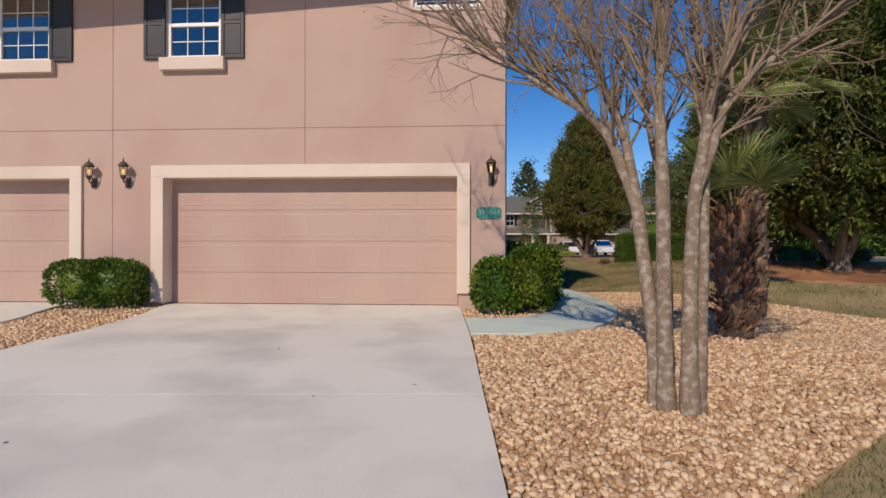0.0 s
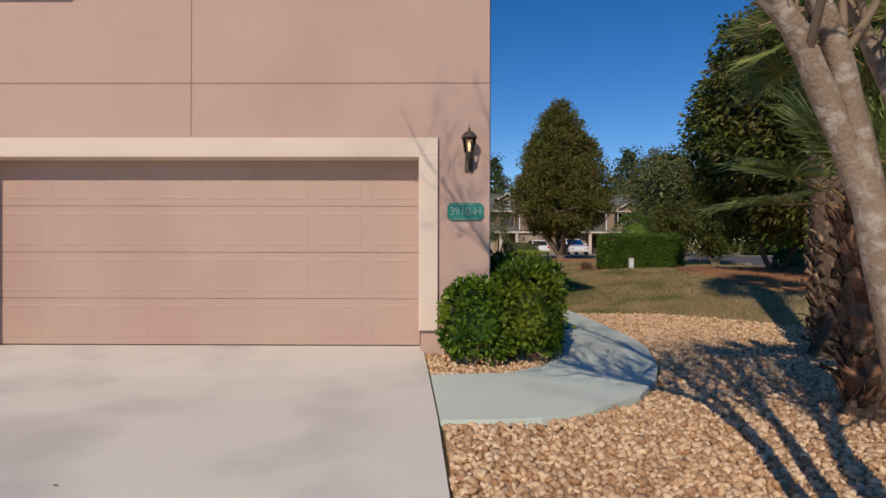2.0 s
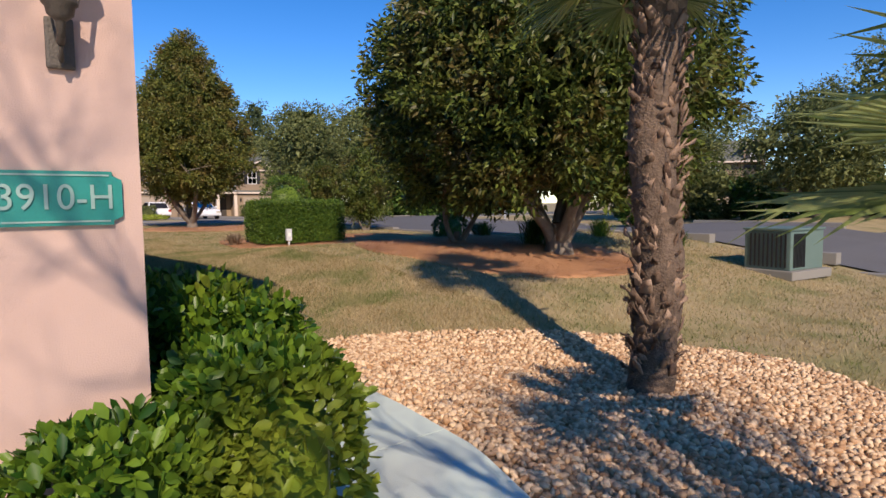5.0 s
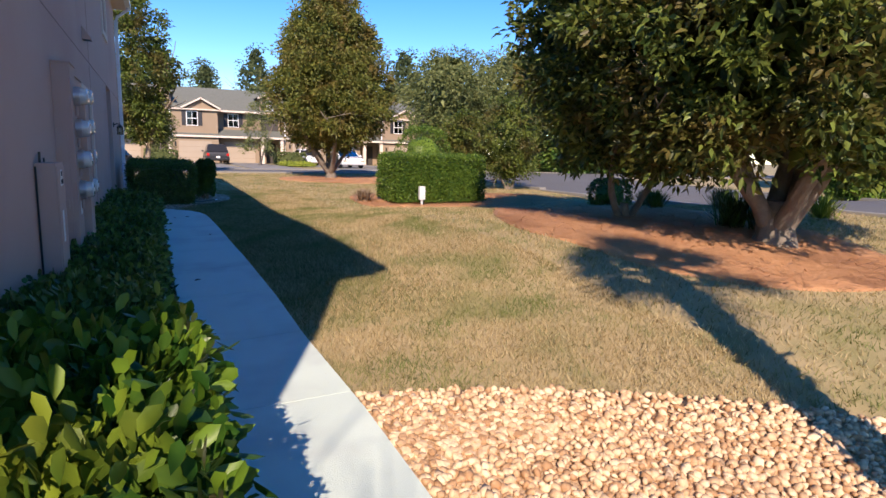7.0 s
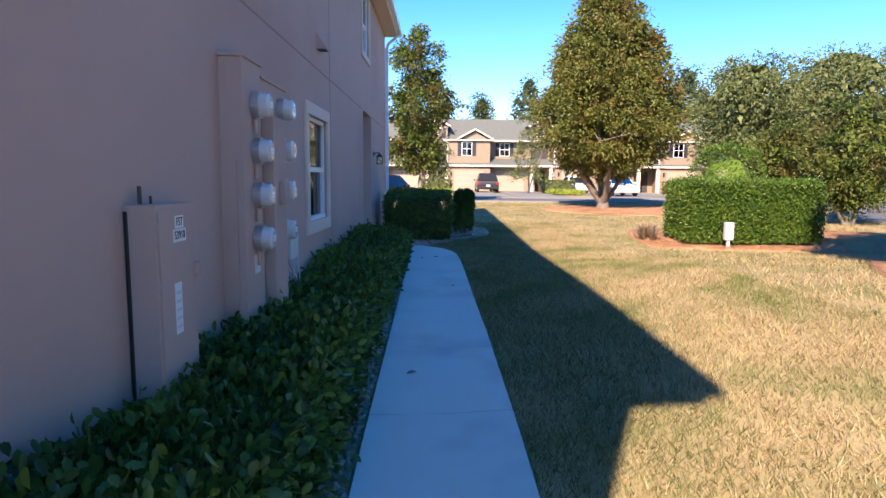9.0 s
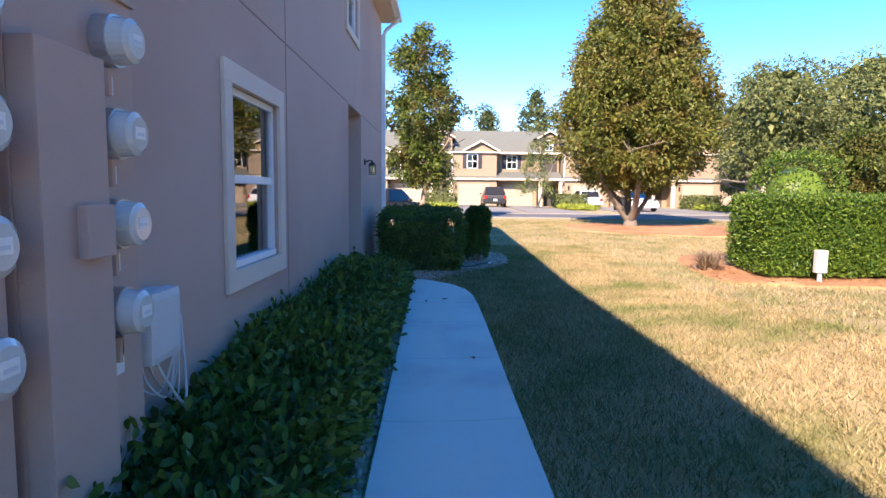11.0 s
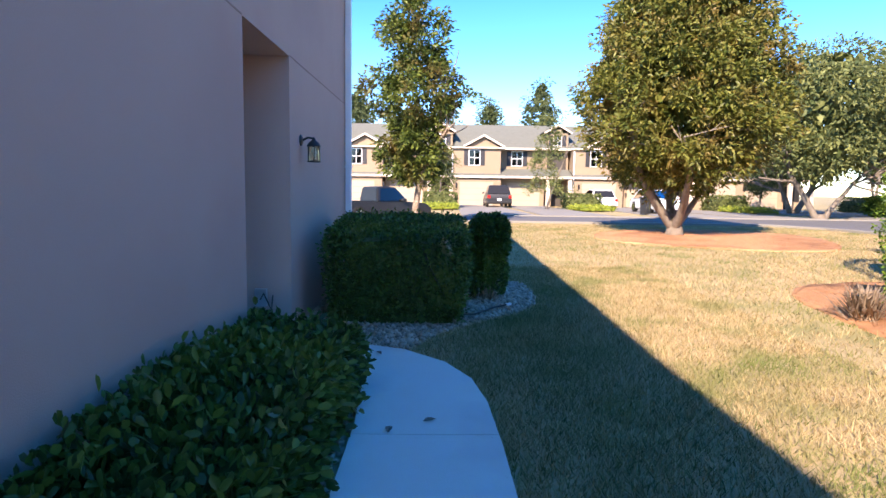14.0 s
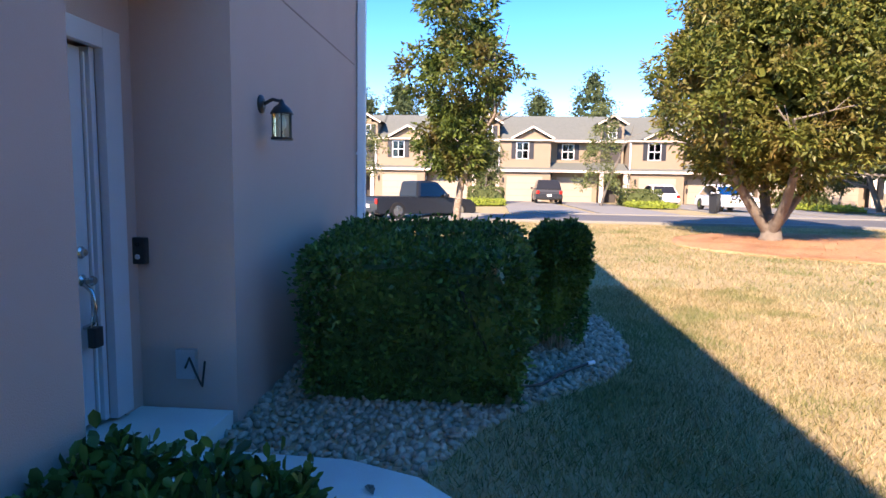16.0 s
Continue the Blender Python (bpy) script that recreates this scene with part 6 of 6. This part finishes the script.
for i, (x, y, r, m, lab) in enumerate(((6.45, 16.6, 0.55, TWIG, "dry brown ornamental grass tuft"), (9.9, 6.6, 0.8, PITTO, "dark strappy lily clump under the magnolia"), (10.2, 6.2, 0.8, PITTO, "dark strappy lily clump under the magnolia"), (12.8, 9.2, 0.7, OAKLEAF, "grey-green strappy grass clump"), (13.3, 7.2, 0.7, YELLOWGREEN, "yellow-green strappy grass clump"), (11.4, 9.9, 0.6, PITTO, "dark strappy lily clump under the magnolia"), (12.2, 11.0, 0.6, OAKLEAF, "grey-green strappy grass clump"), (13.4, 5.0, 0.6, PITTO, "dark strappy lily clump under the magnolia"))):
    tuft(x, y, r, 240, 300 + i, m, lab)


# ---- river rock, gravel, grass and straw ----
def rock_mesh(seed):
    rng = rng_of(seed)
    bm = bmesh.new()
    bmesh.ops.create_icosphere(bm, subdivisions=1, radius=1.0)
    V = np.array([v.co[:] for v in bm.verts]) * rng.uniform(0.82, 1.15, (len(bm.verts), 1))
    F = np.array([[v.index for v in f.verts] for f in bm.faces])
    bm.free()
    return V, F


def turn(a, b, c):
    return np.array(Euler((a, b, c)).to_matrix())


def inside_many(P, poly):
    x, y = P[:, 0], P[:, 1]
    hit = np.zeros(len(P), bool)
    for (x0, y0), (x1, y1) in zip(poly, poly[1:] + poly[:1]):
        if y0 != y1:
            hit ^= ((y0 > y) != (y1 > y)) & (x < (x1 - x0) * (y - y0) / (y1 - y0) + x0)
    return hit


GX, GY = np.arange(-16, 30, 0.25), np.arange(-20, 46, 0.25)
GRID = np.array([[ground_z(x, y) for x in GX] for y in GY])


def ground_many(P):
    """Heights at many places, from a fine grid of the land."""
    fx, fy = (P[:, 0] - GX[0]) / 0.25, (P[:, 1] - GY[0]) / 0.25
    i, j = fx.astype(int), fy.astype(int)
    u, v = fx - i, fy - j
    return GRID[j, i] * (1 - u) * (1 - v) + GRID[j, i + 1] * u * (1 - v) + GRID[j + 1, i] * (1 - u) * v + GRID[j + 1, i + 1] * u * v


def scatter(poly, step, rng):
    xs_, ys_ = [p[0] for p in poly], [p[1] for p in poly]
    gx, gy = np.meshgrid(np.arange(min(xs_), max(xs_), step), np.arange(min(ys_), max(ys_), step))
    P = np.column_stack([gx.ravel(), gy.ravel()])
    P += rng.uniform(-0.5, 0.5, P.shape) * step
    return [tuple(p) for p in P[inside_many(P, poly)]]


KINDS = [rock_mesh(k) for k in range(6)]


SPINS = [turn(*(float(v) for v in (np.random.normal() * 0.6, np.random.normal() * 0.6, np.random.uniform(0, 6.3)))) for _ in range(200)]


def stones(name, pts, size, material, parent, seed, label):
    rng = rng_of(seed)
    V, F = [], []
    base = 0
    zs_ = ground_many(np.array(pts))
    for (x, y), gz in zip(pts, zs_):
        v, f = KINDS[rng.integers(0, 6)]
        s = size * rng.uniform(0.6, 1.25) * np.array([rng.uniform(0.9, 1.4), rng.uniform(0.75, 1.1), rng.uniform(0.45, 0.8)])
        R = SPINS[rng.integers(0, 200)]
        V.append((v * s) @ R.T + np.array([x, y, gz + size * rng.uniform(0.15, 0.65)]))
        F.append(f + base)
        base += len(v)
    ob = raw(name, np.concatenate(V), np.concatenate(F), material, parent, label, soft=False)
    return tagged(ob, "", "", "", "stuff")


beds = {o.name: o for o in bpy.data.objects if o.name.endswith("_bed")}
rng = rng_of(600)
pts = scatter(ROCK_POLY, 0.044, rng)
near = [p for p in pts if 2.05 < p[0] < 3.2 and 2.2 < p[1] < 3.4][:300]
chosen = set(near)
stones("river_rocks", [p for p in pts if p not in chosen], 0.031, ROCK, beds["rock_bed"], 601, "rounded tan and cream river rocks")
shared = []
for k, (v, f) in enumerate(KINDS):
    me = bpy.data.meshes.new("rock")
    me.from_pydata([tuple(p) for p in v], [], [tuple(int(i) for i in q) for q in f])
    me.materials.append(ROCKOBJ)
    shared.append(me)
for x, y in near:
    ob = new("rock", shared[int(rng.integers(0, 6))])
    ob.parent = beds["rock_bed"]
    s = 0.031 * rng.uniform(0.65, 1.25)
    ob.matrix_world = Matrix.LocRotScale((x, y, ground_z(x, y) + 0.015), Euler((rng.normal() * 0.3, rng.normal() * 0.3, rng.uniform(0, 6.3))), (s * 1.2, s * 0.95, s * 0.65))
stones("river_rocks", [p for p in scatter(CORNER_BED, 0.05, rng) if p[1] < 2.5], 0.031, ROCK, beds["corner_bed"], 602, "rounded tan river rocks")
stones("gravel", [p for p in scatter(CORNER_BED, 0.045, rng) if p[1] >= 2.5 and p[0] > 0.35], 0.026, PALEROCK, beds["corner_bed"], 603, "small grey-tan gravel")
stones("river_rocks", scatter(LEFT_BED, 0.052, rng), 0.032, ROCK, beds["left_bed"], 604, "rounded tan river rocks")
stones("gravel", scatter(REAR_BED, 0.046, rng), 0.028, PALEROCK, beds["rear_bed"], 605, "pale rounded gravel")

HARD = [WALK_POLY, ROCK_POLY, DRIVE_POLY, REAR_BED, CORNER_BED, round_poly(MAG_BED), round_poly(TREE_BED)]


def blades(name, label, x0, x1, y0, y1, n, tall, wide, seed, material=None):
    rng = rng_of(seed)
    P = np.stack([rng.uniform(x0, x1, n), rng.uniform(y0, y1, n)], 1)
    bad = np.zeros(n, bool)
    for poly in HARD:
        bad |= inside_many(P, poly)
    edge = np.minimum(np.minimum(P[:, 0] - x0, x1 - P[:, 0]), np.minimum(P[:, 1] - y0, y1 - P[:, 1]))
    bad |= rng.random(n) > edge / 1.3 + (1.0 if material is None else 0.0)
    P = P[~bad]
    k = len(P)
    z = ground_many(P) - 0.025
    C = np.column_stack([P, z])
    a = rng.uniform(0, 2 * math.pi, k)
    h = tall * rng.uniform(0.5, 1.2, k)
    lean = rng.normal(size=(k, 2)) * 0.6
    S = np.stack([np.cos(a), np.sin(a), np.zeros(k)], 1) * wide * 0.5
    T = C + np.column_stack([lean * h[:, None], h])
    V = np.stack([C - S, C + S, T], 1).reshape(-1, 3)
    ob = raw(name, V, np.arange(3 * k).reshape(-1, 3), material or GRASS, None, "")
    return tagged(ob, label, "grass", "", "stuff")


blades("lawn_grass", "short dormant tan lawn grass beside the walk", 1.0, 5.2, 1.2, 20.5, 150000, 0.065, 0.009, 701)
blades("lawn_grass", "greener lawn grass along the shaded side of the house", 1.1, 3.9, 4.6, 20.5, 90000, 0.07, 0.009, 705, GRASSGREEN)
blades("lawn_grass", "scattered green blades in the dormant lawn", 1.9, 14.0, 1.0, 31.0, 40000, 0.06, 0.011, 706, GRASSGREEN)
blades("lawn_grass", "dormant tan lawn grass with green patches", 5.0, 15.1, -6.0, 32.2, 140000, 0.065, 0.015, 702)
blades("lawn_grass", "dormant tan lawn grass behind the house", -4.0, 5.2, 19.3, 32.3, 46000, 0.06, 0.014, 703)
blades("lawn_grass", "green-brown lawn edge beside the rock bed", 0.2, 6.5, -10.0, -0.5, 50000, 0.06, 0.008, 704)
blades("lawn_grass", "green blades at the edge of the rock bed", 0.2, 6.5, -10.0, -0.5, 40000, 0.06, 0.008, 707, GRASSGREEN)


def straw(poly, n, seed, parent):
    rng = rng_of(seed)
    xs_, ys_ = [p[0] for p in poly], [p[1] for p in poly]
    P = np.column_stack([rng.uniform(min(xs_), max(xs_), 3 * n), rng.uniform(min(ys_), max(ys_), 3 * n)])
    P = P[inside_many(P, poly)][:n]
    n = len(P)
    C = np.column_stack([P, ground_many(P) + rng.uniform(0.01, 0.05, n)])
    a = rng.uniform(0, 6.3, n)
    D = np.stack([np.cos(a), np.sin(a), rng.normal(size=n) * 0.15], 1) * rng.uniform(0.06, 0.14, (n, 1))
    S = np.stack([-np.sin(a), np.cos(a), np.zeros(n)], 1) * 0.006
    V = np.stack([C - D - S, C - D + S, C + D], 1).reshape(-1, 3)
    tagged(raw("pine_needles", V, np.arange(3 * n).reshape(-1, 3), STRAW, parent, "loose orange pine needles"), "", "", "", "stuff")


straw(round_poly(MAG_BED), 26000, 710, beds["magnolia_bed"])
straw(round_poly(TREE_BED), 7000, 711, beds["tree_bed"])

# a few dry leaves on the walk and drive
for i, (x, y) in enumerate(((1.45, 13.45), (0.96, 14.93), (1.2, 13.3), (1.7, 10.68), (1.3, 7.2), (-2.1, -5.2), (-3.9, -6.1), (-1.3, -4.9), (-4.6, -5.4), (-2.8, -3.6))):
    rng = rng_of(800 + i)
    lf = thing("fallen_leaf", "curled brown fallen leaf on the concrete", "leaf", "fallen leaves", at=(x, y, ground_z(x, y) + 0.053), rz=float(rng.uniform(0, 360)))
    bm = bmesh.new()
    k = 1.0 if y > 0 else 0.4
    row = [(0, -0.05, 0.0), (0.02, -0.02, 0.012), (0.022, 0.015, 0.014), (0, 0.05, 0.004), (-0.022, 0.015, 0.014), (-0.02, -0.02, 0.012)]
    vs = [bm.verts.new((p[0] * k, p[1] * k, p[2] * k)) for p in row]
    c = bm.verts.new((0, 0, 0.0))
    for q in range(6):
        bm.faces.new((c, vs[q], vs[(q + 1) % 6]))
    part("blade", bm, DARKBARK, lf)

hose = thing("drip_hose", "black irrigation hose lying over the pale gravel", "hose")
t = Tubes()
hp = [(1.3, 16.1, 0.85), (1.4, 16.05, 0.6), (1.55, 16.1, 0.3), (1.75, 16.24, 0.09), (1.9, 16.4, 0.055), (2.1, 16.7, 0.05), (2.3, 16.9, 0.05)]
t.add([(x, y, ground_z(x, y) + z) for x, y, z in hp], [0.011] * len(hp), 7)
t.make("pipe", BLACK, hose)
part("end_cap", cy((2.3, 16.9, ground_z(2.3, 16.9) + 0.05), (2.36, 16.95, ground_z(2.3, 16.9) + 0.05), 0.017, n=8), LABEL, hose)
